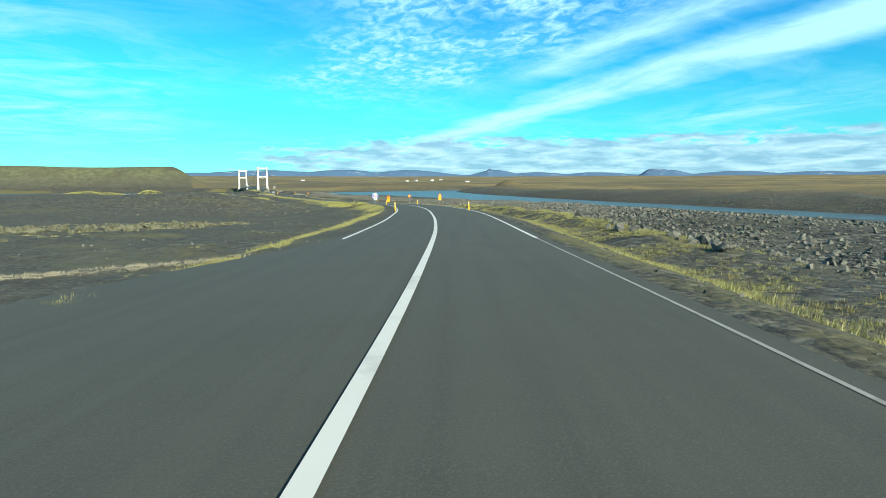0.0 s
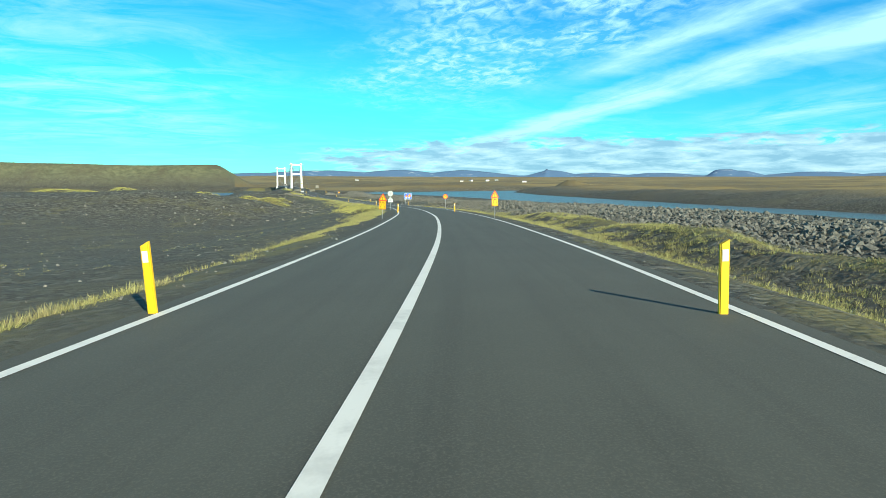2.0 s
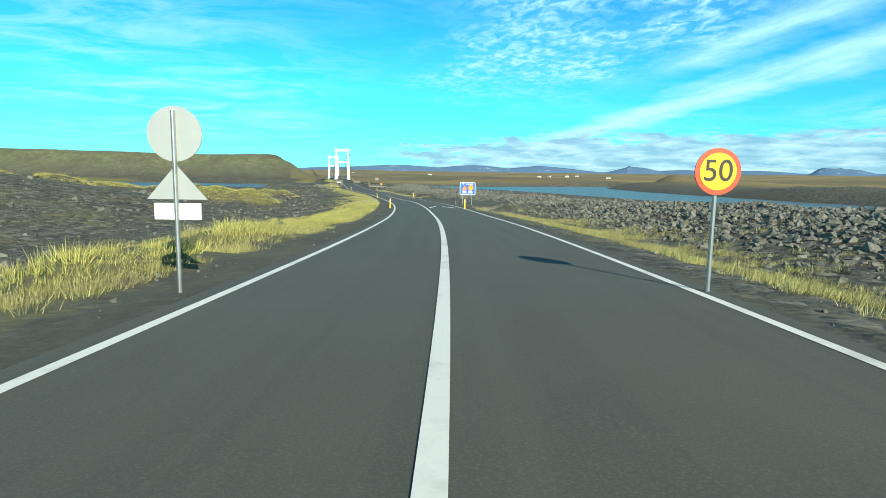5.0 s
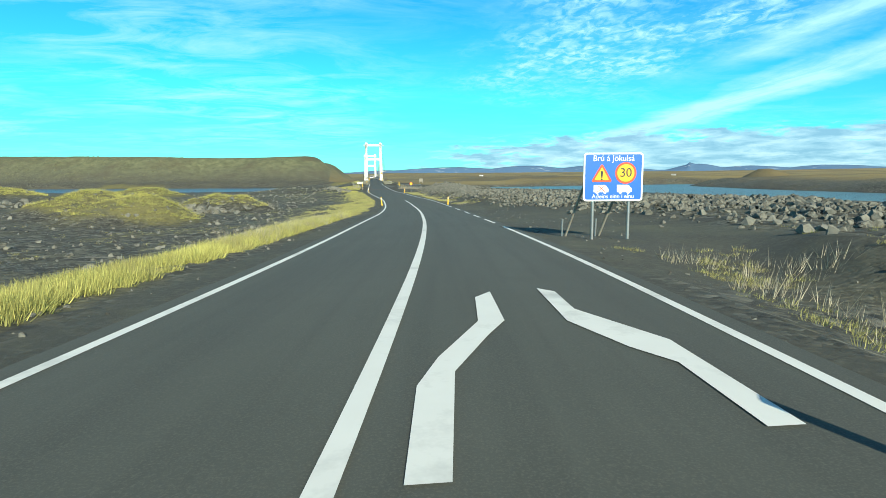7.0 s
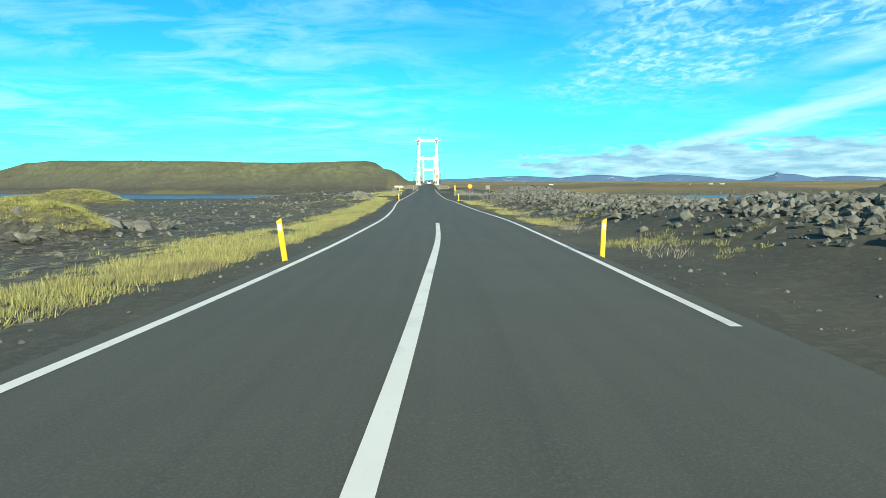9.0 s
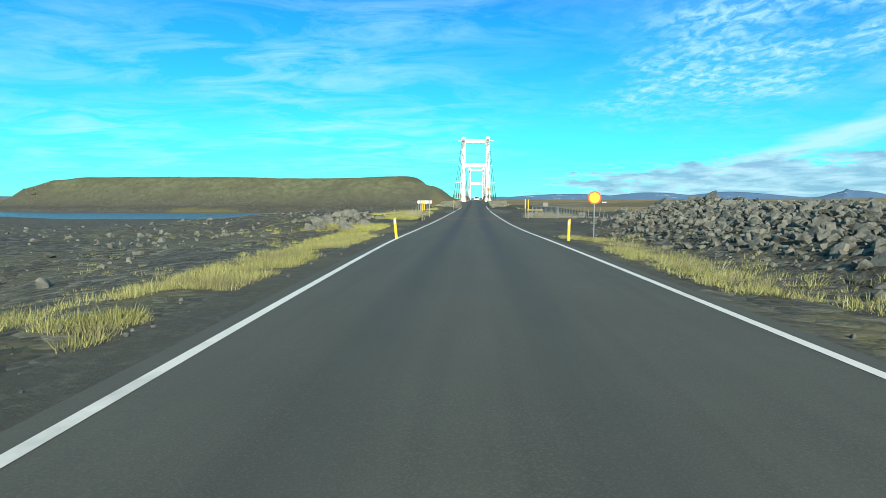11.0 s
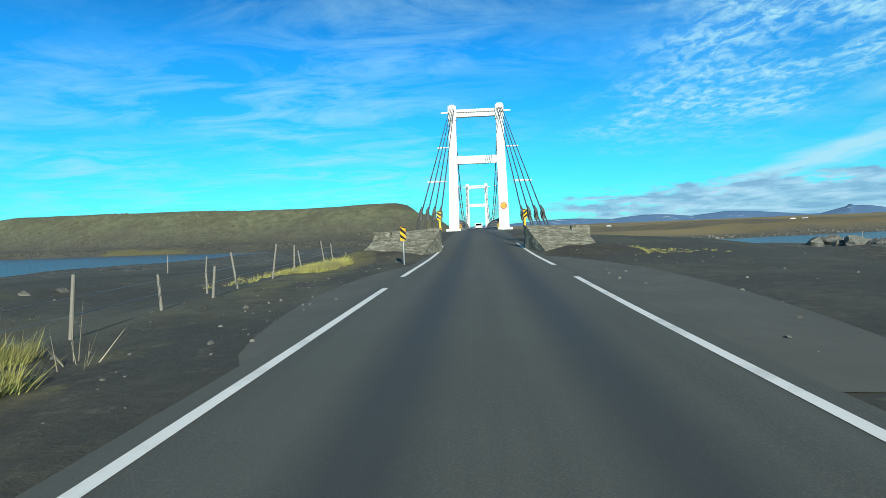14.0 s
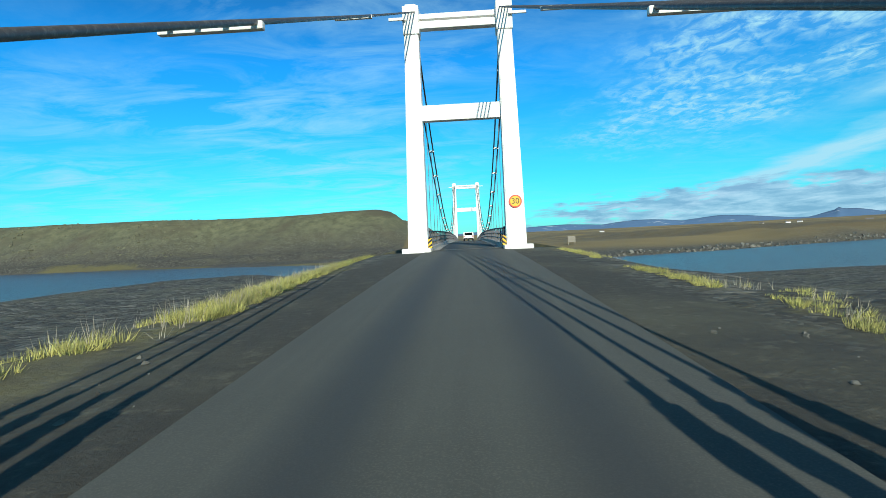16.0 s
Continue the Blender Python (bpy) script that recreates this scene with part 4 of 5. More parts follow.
# backstays: four cables a side, spread on white bars, each ending in a socket with two anchor rods
ANCHOR_Y = -36.2
for s in (-1, 1):
    anchor_z = -0.37 if s < 0 else -0.53
    for k in range(4):
        xa, xt = s * (2.25 + 0.40 * k), s * (2.38 + 0.16 * k)
        top, low = Vector((xt, -0.4, 14.25)), Vector((xa, ANCHOR_Y, anchor_z))
        d = low - top
        sock = top + d * 0.878
        pts = [top + (sock - top) * (i / 20) - Vector((0, 0, 0.04 * math.sin(math.pi * i / 20))) for i in range(21)]
        v, f = pipe(pts, 0.036)
        from_arrays("backstay", v, f, M_CABLE, bridge, "twisted steel backstay cable", True)
        u = d.normalized()
        side = Vector((1, 0, 0))
        nrm = u.cross(side).normalized()
        grip = new("anchor_socket")
        grip.parent = bridge
        grip["label"] = "grey cast-steel cable socket with two anchor rods"
        b = bmesh.new()
        m = Matrix((side, u, nrm)).transposed().to_4x4()
        m.translation = sock + u * 0.25
        prism(b, [(-0.07, -0.26), (0.07, -0.26), (0.10, -0.12), (0.10, 0.12), (0.07, 0.26), (-0.07, 0.26), (-0.10, 0.12), (-0.10, -0.12)], -0.20, 0.20, m)
        part("socket_block", b, M_CAST, grip)
        for e in (-1, 1):
            b = bmesh.new()
            rod(b, sock + nrm * e * 0.21 - u * 0.55, low + nrm * e * 0.21 + u * 0.6, 0.034, None, 10)
            part("anchor_rod", b, M_ROD, grip)
            b = bmesh.new()
            rod(b, sock + nrm * e * 0.21 - u * 0.16, sock + nrm * e * 0.21 - u * 0.02, 0.07, None, 6)
            part("nut", b, M_CAST, grip)
    for f_, hw in ((0.465, 0.60), (0.712, 0.74)):
        c = Vector((s * (2.62 + 0.23 * f_), -0.4, 14.25)).lerp(Vector((s * 2.85, ANCHOR_Y, anchor_z)), f_)
        b = bmesh.new()
        box(b, c + Vector((0, 0, -0.07)), (hw * 1.7, 0.10, 0.10), None, 0.02)
        part("spreader_bar", b, M_WHITE, bridge, "white cable spreader bar")


def anchor_block(s):
    """Weathered concrete anchorage with a long sloping face."""
    a = empty("anchor_block", Matrix.Translation((0, -37.2, -0.8)), "lichen-stained weathered concrete anchor block with a sloping face", "anchorage", "bridge anchorages")
    b = bmesh.new()
    xi, xo = 1.98, (4.75 if s < 0 else 4.5)
    y0, y1, y2 = -1.75, 0.35, 1.0
    rows = [(y0, -0.9, 0.02), (y1, -0.9, 1.31), (y2, -0.9, 1.31)]
    vs = {}
    for r_, (y, zb, zt) in enumerate(rows):
        for c_, x in enumerate((xi + (0.75 if r_ == 0 else 0), xo + ((1.15 if s < 0 else 0.8) if r_ == 0 else 0))):
            vs[r_, c_, 0] = b.verts.new((s * x, y, zb))
            vs[r_, c_, 1] = b.verts.new((s * x, y, zt - (0.10 if c_ else 0)))
    for r_ in range(2):
        for c_ in range(2):
            b.faces.new((vs[r_, c_, 0], vs[r_ + 1, c_, 0], vs[r_ + 1, c_, 1], vs[r_, c_, 1]))
        b.faces.new((vs[r_, 0, 1], vs[r_ + 1, 0, 1], vs[r_ + 1, 1, 1], vs[r_, 1, 1]))
        b.faces.new((vs[r_, 0, 0], vs[r_, 1, 0], vs[r_ + 1, 1, 0], vs[r_ + 1, 0, 0]))
    b.faces.new((vs[0, 0, 0], vs[0, 0, 1], vs[0, 1, 1], vs[0, 1, 0]))
    b.faces.new((vs[2, 0, 0], vs[2, 1, 0], vs[2, 1, 1], vs[2, 0, 1]))
    bmesh.ops.subdivide_edges(b, edges=b.edges, cuts=7, use_grid_fill=True)
    for v_ in b.verts:
        q_ = v_.co * 1.6
        v_.co += Vector((noise.noise(q_), noise.noise(q_ + Vector((9, 0, 0))), noise.noise(q_ + Vector((0, 7, 0))))) * 0.05
    part("block", b, M_CONCRETE, a)
    b = bmesh.new()
    box(b, (s * (xo - 0.02), 0.46, 0.16), (0.86, 1.1, 2.14), Matrix.Rotation(0.03 * s, 4, "Z"), 0.05)
    part("end_block", b, M_CONCRETE, a)
    for k_ in range(3):
        b = bmesh.new()
        box(b, (s * 2.7, 3.0 + k_ * 1.7, 0.15), (1.3, 0.35, 0.55), Matrix.Rotation(0.1 * s, 4, "Z"), 0.03)
        part("anchor_beam", b, M_DECK_EDGE, a)
    return a


anchor_block(-1)
anchor_block(1)


# ---- road furniture ----
def standing(x, y):
    return Matrix.Translation((x, y, height(x, y)))


def marker_post():
    p = empty("marker_post", Matrix.Identity(4), "yellow plastic roadside marker post with a slanted top", "marker post", "marker posts along the road")
    b = bmesh.new()
    prism(b, [(-0.055, -0.25), (0.055, -0.25), (0.055, 0.92), (-0.055, 0.86)], -0.03, 0.03)
    bmesh.ops.bevel(b, geom=[e for e in b.edges if abs(e.verts[0].co.z - e.verts[1].co.z) > 0.5], offset=0.012, segments=2, affect="EDGES")
    part("post", b, M_YELLOW, p)
    b = bmesh.new()
    prism(b, [(-0.035, 0.66), (0.035, 0.66), (0.035, 0.80), (-0.035, 0.80)], -0.036, -0.030)
    part("reflector", b, M_SIGN_WHITE, p)
    return p


posts = [(-37.16, -321.5, -3), (-30.72, -324.24, -3), (-20.1, -273.56, 3), (-13.9, -273.7, -2), (-7.5, -213.8, 2), (-0.97, -215.74, 0), (-2.18, -158.0, -7), (4.87, -157.0, 1), (-2.95, -100.8, -5), (4.25, -101.2, 1),
         (-61.5, -377, 2), (-54.0, -379, 0)]
first = marker_post()
for i, (x, y, lean) in enumerate(posts):
    m = standing(x, y) @ Matrix.Rotation(radians(lean), 4, "Y") @ Matrix.Rotation(radians(-math.degrees(math.atan(float(road_slope(y))))), 4, "Z")
    if i == 0:
        first.matrix_world = m
    else:
        copy_thing(first, m)


def facing(x, y, turn, z=None):
    return Matrix.Translation((x, y, height(x, y) if z is None else z)) @ Matrix.Rotation(radians(turn), 4, "Z")


def exclamation(b, x, z, h, y):
    prism(b, [(x - 0.045 * h / 0.3, z + h * 0.55), (x + 0.045 * h / 0.3, z + h * 0.55), (x + 0.022 * h / 0.3, z - h * 0.2), (x - 0.022 * h / 0.3, z - h * 0.2)], y - 0.004, y)
    prism(b, circle(0.032 * h / 0.3, x, z - h * 0.38, 12), y - 0.004, y)


def warning_sign(x, y, turn, lean, top):
    """Red and yellow warning triangle over a narrow-bridge plate, on one pole."""
    g, K = height(x, y), 0.68
    w_ = empty("warning_sign", facing(x, y, turn) @ Matrix.Rotation(radians(lean), 4, "Y") @ Matrix.Diagonal((K, K, K, 1)), "red and yellow warning triangle over a yellow narrow-bridge plate", "road sign", "narrow bridge warnings")
    h = (top - g) / K
    b = bmesh.new()
    rod(b, (0, 0.03, -0.3), (0, 0.03, h - 0.1), 0.032, None, 12)
    part("pole", b, M_STEEL, w_)
    tri_z = h - 0.50
    b = bmesh.new()
    prism(b, soft_triangle(0.92, 0.045, 0, tri_z), -0.025, -0.005)
    tri = part("triangle_plate", b, M_SIGN_RED, w_, "red-bordered triangle")
    b = bmesh.new()
    prism(b, soft_triangle(0.62, 0.02, 0, tri_z), -0.029, -0.025)
    part("yellow_field", b, M_SIGN_YELLOW, tri)
    b = bmesh.new()
    exclamation(b, 0, tri_z - 0.01, 0.34, -0.029)
    part("exclamation_mark", b, M_SIGN_BLACK, tri)
    pz = tri_z - 0.27 - 0.44
    b = bmesh.new()
    prism(b, rounded(0.68, 0.86, 0.04, 0, pz), -0.025, -0.005)
    plate = part("lower_plate", b, M_SIGN_RED, w_, "yellow plate with a road that narrows round a car")
    b = bmesh.new()
    prism(b, rounded(0.645, 0.825, 0.03, 0, pz), -0.029, -0.025)
    part("yellow_field", b, M_SIGN_YELLOW, plate)
    for s in (-1, 1):
        b = bmesh.new()
        line = [(0.24, -0.30), (0.24, -0.22), (0.13, -0.03), (0.13, 0.09), (0.24, 0.28), (0.24, 0.35)]
        for (xa, za), (xb, zb) in zip(line, line[1:]):
            rod(b, (s * xa, -0.03, pz + za + 0.03), (s * xb, -0.03, pz + zb + 0.03), 0.020, None, 6)
        part("narrowing_line", b, M_SIGN_BLACK, plate)
    b = bmesh.new()
    prism(b, [(-0.085, pz + 0.22), (0.085, pz + 0.22), (0.085, pz + 0.29), (0.06, pz + 0.36), (-0.06, pz + 0.36), (-0.085, pz + 0.29)], -0.033, -0.029)
    part("car_symbol", b, M_SIGN_BLACK, plate)
    b = bmesh.new()
    prism(b, [(-0.062, pz + 0.29), (0.062, pz + 0.29), (0.047, pz + 0.345), (-0.047, pz + 0.345)], -0.035, -0.033)
    part("car_window", b, M_SIGN_YELLOW, plate)
    lettering("lettering", "EINBREIÐ BRÚ", 0.088, 0, -0.031, pz - 0.355, M_SIGN_BLACK, plate)
    for dz in (-0.25, 0.25):
        b = bmesh.new()
        box(b, (0, 0.02, pz + dz), (0.3, 0.03, 0.04))
        part("clamp", b, M_STEEL, w_)
    return w_


warning_sign(-26.2, -290.65, -27, 3, 3.18)
warning_sign(-18.73, -293.3, -8, -1, 3.42)


def speed_sign(name, m, text, radius, pole, digit, label, group="speed limits"):
    g = empty(name, m, label, "road sign", group)
    if pole:
        b = bmesh.new()
        rod(b, (0, 0.03, -0.3), (0, 0.03, pole + radius * 0.8), 0.03, None, 12)
        part("pole", b, M_STEEL, g)
    z = pole
    b = bmesh.new()
    prism(b, circle(radius, 0, z), -0.02, 0.0)
    disc = part("disc", b, M_SIGN_RED, g, "red rim")
    b = bmesh.new()
    prism(b, circle(radius * 0.80, 0, z), -0.025, -0.02)
    part("yellow_field", b, M_SIGN_YELLOW, disc)
    if text:
        lettering("digits", text, digit, 0, -0.027, z, M_SIGN_BLACK, disc)
    return g


speed_sign("speed_limit_sign", facing(-9.14, -258.45, -12), "50", 0.32, 2.12 - height(-9.14, -258.45), 0.42, "round yellow speed limit sign with red rim on a grey pole")
speed_sign("speed_limit_sign", facing(5.8, -98.6, 0), "", 0.30, -0.05 - height(5.8, -98.6), 0.4, "round yellow sign on a grey pole beside the road")
speed_sign("speed_limit_sign", Matrix.Translation((2.78, -0.66, 3.30)), "30", 0.36, 0.0, 0.46, "round yellow speed limit plate fixed to the white tower leg")


def sign_back(x, y, turn, top):
    """Round and triangular signs seen from behind."""
    g = empty("road_sign", facing(x, y, turn), "bare grey backs of two signs on one pole", "road sign")
    h = top - height(x, y)
    b = bmesh.new()
    rod(b, (0, -0.03, -0.3), (0, -0.03, h + 0.3), 0.03, None, 12)
    part("pole", b, M_STEEL, g)
    b = bmesh.new()
    prism(b, circle(0.36, 0, h), 0.0, 0.02)
    part("disc", b, M_SIGN_BACK, g)
    b = bmesh.new()
    prism(b, [(-0.40, h - 0.86), (0.40, h - 0.86), (0.0, h - 0.40)], 0.0, 0.02)
    part("triangle_plate", b, M_SIGN_BACK, g)
    b = bmesh.new()
    box(b, (0, 0.01, h - 1.02), (0.62, 0.02, 0.22))
    part("lower_plate", b, M_SIGN_WHITE, g)


sign_back(-16.32, -257.04, -12, 2.50)


def info_sign():
    x, y = 3.5, -200.6
    g = height(x, y)
    s = empty("information_sign", facing(x, y, -6), "blue information sign with warning symbols and white lettering on steel posts", "road sign")
    c, w_, h_ = 0.77 - g, 1.84, 1.47
    b = bmesh.new()
    prism(b, rounded(w_, h_, 0.10, 0, c), -0.03, 0.0)
    board = part("board", b, M_SIGN_WHITE, s, "white-bordered board")
    b = bmesh.new()
    prism(b, rounded(w_ - 0.10, h_ - 0.10, 0.07, 0, c), -0.034, -0.03)
    part("blue_field", b, M_SIGN_BLUE, board)
    lettering("heading", "Brú á Jökulsá", 0.25, 0, -0.038, c + 0.56, M_SIGN_WHITE, board, 0.98)
    lettering("lower_line", "Aðeins einn í einu", 0.18, 0, -0.038, c - 0.59, M_SIGN_WHITE, board, 1.0)
    for name, pts, y0, y1, mat in (("triangle_rim", soft_triangle(0.66, 0.04, -0.36, c + 0.04), -0.038, -0.034, M_SIGN_RED), ("triangle_field", soft_triangle(0.46, 0.02, -0.36, c + 0.04), -0.042, -0.038, M_SIGN_YELLOW),
                                   ("disc_rim", circle(0.33, 0.38, c + 0.12), -0.038, -0.034, M_SIGN_RED), ("disc_field", circle(0.265, 0.38, c + 0.12), -0.042, -0.038, M_SIGN_YELLOW)):
        b = bmesh.new()
        prism(b, pts, y0, y1)
        part(name, b, mat, board)
    b = bmesh.new()
    exclamation(b, -0.36, c + 0.03, 0.27, -0.042)
    part("exclamation_mark", b, M_SIGN_BLACK, board)
    lettering("digits", "30", 0.38, 0.38, -0.044, c + 0.12, M_SIGN_BLACK, board)
    for k_ in (-0.36, 0.36):
        b = bmesh.new()
        prism(b, [(k_ - 0.24, c - 0.46), (k_ + 0.22, c - 0.46), (k_ + 0.22, c - 0.36), (k_ + 0.12, c - 0.24), (k_ - 0.24, c - 0.24)], -0.038, -0.034)
        for u in (-0.13, 0.11):
            prism(b, circle(0.05, k_ + u, c - 0.46, 12), -0.039, -0.034)
        part("truck_symbol", b, M_SIGN_WHITE, board)
    b = bmesh.new()
    for e in (-1, 1):
        rod(b, (-0.48, -0.04, c - 0.35 - 0.10 * e), (-0.24, -0.04, c - 0.35 + 0.10 * e), 0.012, None, 6)
    part("red_cross", b, M_SIGN_RED, board)
    for k_ in (-0.60, 0.52):
        b = bmesh.new()
        rod(b, (k_, 0.04, -0.3), (k_, 0.04, c + 0.6), 0.045, None, 12)
        part("post", b, M_STEEL, s)
        b = bmesh.new()
        rod(b, (k_ - 0.55, 1.5, -0.3), (k_ - 0.05, 0.10, c + 0.35), 0.040, None, 10)
        part("brace", b, M_WOOD, s)
        b = bmesh.new()
        rod(b, (k_ - 0.62, 1.35, -0.2), (k_ - 0.60, 1.33, 0.55), 0.03, None, 8)
        part("stake", b, M_STEEL, s)


info_sign()


def long_sign():
    x, y = -4.9, -67.1
    s = empty("direction_sign", facing(x, y, -8), "bare white back of a long direction sign on two grey posts", "road sign")
    h = 0.02 - height(x, y)
    b = bmesh.new()
    prism(b, rounded(1.5, 0.30, 0.06, 0, h), 0.0, 0.03)
    part("board", b, M_SIGN_WHITE, s)
    for k_ in (-0.45, 0.50):
        b = bmesh.new()
        rod(b, (k_, -0.04, -0.4), (k_, -0.04, h + 0.16), 0.045, None, 12)
        part("post", b, M_STEEL, s)
        b = bmesh.new()
        box(b, (k_, -0.05, h), (0.13, 0.12, 0.14), None, 0.02)
        part("clamp", b, M_STEEL, s)


long_sign()


def hazard_marker(m, s, w_=0.26, h_=0.66, leg=0.45, label="yellow and black striped hazard plate on a yellow post", yellow_leg=True):
    g = empty("hazard_marker", m, label, "hazard marker", "bridge hazard markers")
    b = bmesh.new()
    if yellow_leg:
        prism(b, rounded(0.085, leg + 0.16, 0.01, 0, (leg - 0.16) / 2 + 0.02), -0.005, 0.025)
    else:
        rod(b, (0, 0.02, -0.3), (0, 0.02, leg + 0.1), 0.028, None, 10)
    part("post", b, M_YELLOW if yellow_leg else M_STEEL, g)
    z = leg + h_ / 2
    b = bmesh.new()
    prism(b, rounded(w_, h_, 0.035, 0, z), -0.03, -0.01)
    plate = part("plate", b, M_SIGN_YELLOW, g)
    b = bmesh.new()
    t = h_ * 0.24
    for c0 in (-0.42, 0.06, 0.54):
        zc, hw, sl = z + c0 * h_, w_ / 2, s * w_ * 0.85
        quad = [(-hw, zc + sl / 2), (hw, zc - sl / 2), (hw, zc - sl / 2 + t), (-hw, zc + sl / 2 + t)]
        quad = [(a, min(max(c, z - h_ / 2 + 0.005), z + h_ / 2 - 0.005)) for a, c in quad]
        if abs(quad[0][1] - quad[3][1]) + abs(quad[1][1] - quad[2][1]) > 0.03:
            prism(b, quad, -0.034, -0.03)
    part("black_stripes", b, M_SIGN_BLACK, plate)
    return g


hazard_marker(Matrix.Translation((-2.01, -36.75, 0.56)) @ Matrix.Rotation(radians(-5), 4, "Y"), 1, 0.20, 0.44, 0.34)
hazard_marker(Matrix.Translation((2.01, -36.6, 0.50)) @ Matrix.Rotation(radians(22), 4, "Z") @ Matrix.Rotation(radians(1), 4, "Y"), -1, 0.19, 0.44, 0.35)
hazard_marker(Matrix.Translation((-2.95, -43.3, height(-2.95, -43.3))) @ Matrix.Rotation(radians(-8), 4, "Z"), 1, 0.21, 0.50, 0.02 - height(-2.95, -43.3), "yellow and black striped hazard plate on a grey post", False)
hazard_marker(Matrix.Translation((-2.08, -0.72, 0.78)), -1, 0.22, 0.55, 0.12, "small striped hazard plate against the tower foot")
hazard_marker(Matrix.Translation((2.08, -0.72, 0.78)), 1, 0.22, 0.55, 0.12, "small striped hazard plate against the tower foot")


# ---- gates and fences ----
def gate_post(x, y, top, group="gate posts"):
    g0 = height(x, y)
    g = empty("gate_post", Matrix.Translation((x, y, g0)), "weathered wooden gate post with a yellow sleeve", "gate post", group)
    h = top - g0
    b = bmesh.new()
    rod(b, (0, 0, -0.4), (0, 0, h * 0.60), 0.050, 0.044, 12)
    part("post", b, M_WOOD, g)
    b = bmesh.new()
    rod(b, (0, 0, h * 0.50), (0, 0, h), 0.055, 0.052, 18)
    part("sleeve", b, M_YELLOW, g)
    return g


def boards(xa, ya, xb, yb, zs, thick=0.035, tall=0.15):
    """Boards nailed between two gate posts."""
    for z in zs:
        g = empty("fence_board", Matrix.Translation((xa, ya, height(xa, ya) + z)), "yellowish weathered board nailed to the gate posts", "fence board", "gate boards")
        d = Vector((xb - xa, yb - ya, 0))
        b = bmesh.new()
        box(b, d / 2, (d.length, thick, tall), Matrix.Rotation(math.atan2(d.y, d.x), 4, "Z"), 0.008)
        part("board", b, M_BOARD, g)


for x, y, top in ((-4.31, -75.7, 0.03), (-4.27, -74.3, 0.13), (5.06, -69.84, 0.27), (5.10, -72.62, 0.20)):
    gate_post(x, y, top)
boards(-4.40, -75.78, -4.02, -73.1, (0.86, 0.42), 0.03, 0.12)
boards(4.98, -72.72, 6.5, -71.75, (0.86,), 0.03, 0.12)


def field_gate(xa, ya, xb, yb, h=1.15):
    g = empty("field_gate", Matrix.Translation((xa, ya, height(xa, ya))), "galvanised steel field gate with upright bars", "gate", "field gates")
    d = Vector((xb - xa, yb - ya, 0))
    u, L = d.normalized(), d.length
    for a, c in (((0, 0.12), (L, 0.12)), ((0, h), (L, h)), ((0, 0.12), (0, h)), ((L, 0.12), (L, h))):
        b = bmesh.new()
        rod(b, u * a[0] + Vector((0, 0, a[1])), u * c[0] + Vector((0, 0, c[1])), 0.028, None, 8)
        part("frame_tube", b, M_STEEL, g)
    m_ = int(L / 0.17)
    for i in range(1, m_):
        b = bmesh.new()
        p_ = u * (L * i / m_)
        rod(b, p_ + Vector((0, 0, 0.12)), p_ + Vector((0, 0, h)), 0.011, None, 6)
        part("bar", b, M_STEEL, g)
    return g


field_gate(5.5, -72.6, 8.1, -70.2)
field_gate(8.2, -70.1, 10.9, -68.9)


def fence_post(x, y, h, lean, group):
    g0 = height(x, y)
    g = empty("fence_post", Matrix.Translation((x, y, g0)) @ Matrix.Rotation(radians(lean), 4, "Y"), "thin grey weathered wooden fence post", "fence post", group)
    b = bmesh.new()
    rod(b, (0, 0, -0.3), (0, 0, h), 0.036, 0.026, 8)
    part("post", b, M_WOOD, g)


rnd = random.Random(11)
fences = {"fence posts by the lake": [(-6.1 - 0.10 * i + 0.25 * math.sin(2.3 * i), -64.4 + 2.3 * i + 0.5 * math.sin(4.1 * i)) for i in range(13)] + [(-8.5, -47), (-12, -40), (-16.5, -35)], "fence posts by the river": [(11.4 + 1.15 * i, -68 + 3.0 * i) for i in range(10)] + [(22.6 + 0.9 * i, -38.5 + 3.4 * i) for i in range(8)]}
for group, places in fences.items():
    last = None
    for x, y in places:
        h = rnd.uniform(0.7, 1.15)
        fence_post(x, y, h, rnd.uniform(-9, 9), group)
        tip = Vector((x, y, height(x, y)))
        if last is not None and (tip - last[0]).length < 6.5:
            for f_ in (0.35, 0.62):
                b = bmesh.new()
                rod(b, last[0] + Vector((0, 0, f_)), tip + Vector((0, 0, f_)), 0.006, None, 4)
                tagged(part("fence_wire", b, M_STEEL), "thin rusty fence wire strung between posts", "wire", group + " wires")
        last = (tip, h)

# notice board on the far bank
x, y = 33.0, 150.0
g = empty("notice_board", facing(x, y, -10), "dark brown wooden notice board on posts beyond the river", "notice board")
b = bmesh.new()
box(b, (0, 0, 1.9), (2.4, 0.25, 2.0), None, 0.04)
part("board", b, M_WOOD, g)
for s in (-1, 1):
    b = bmesh.new()
    box(b, (s * 1.0, 0, 0.4), (0.2, 0.2, 1.6))
    part("post", b, M_WOOD, g)


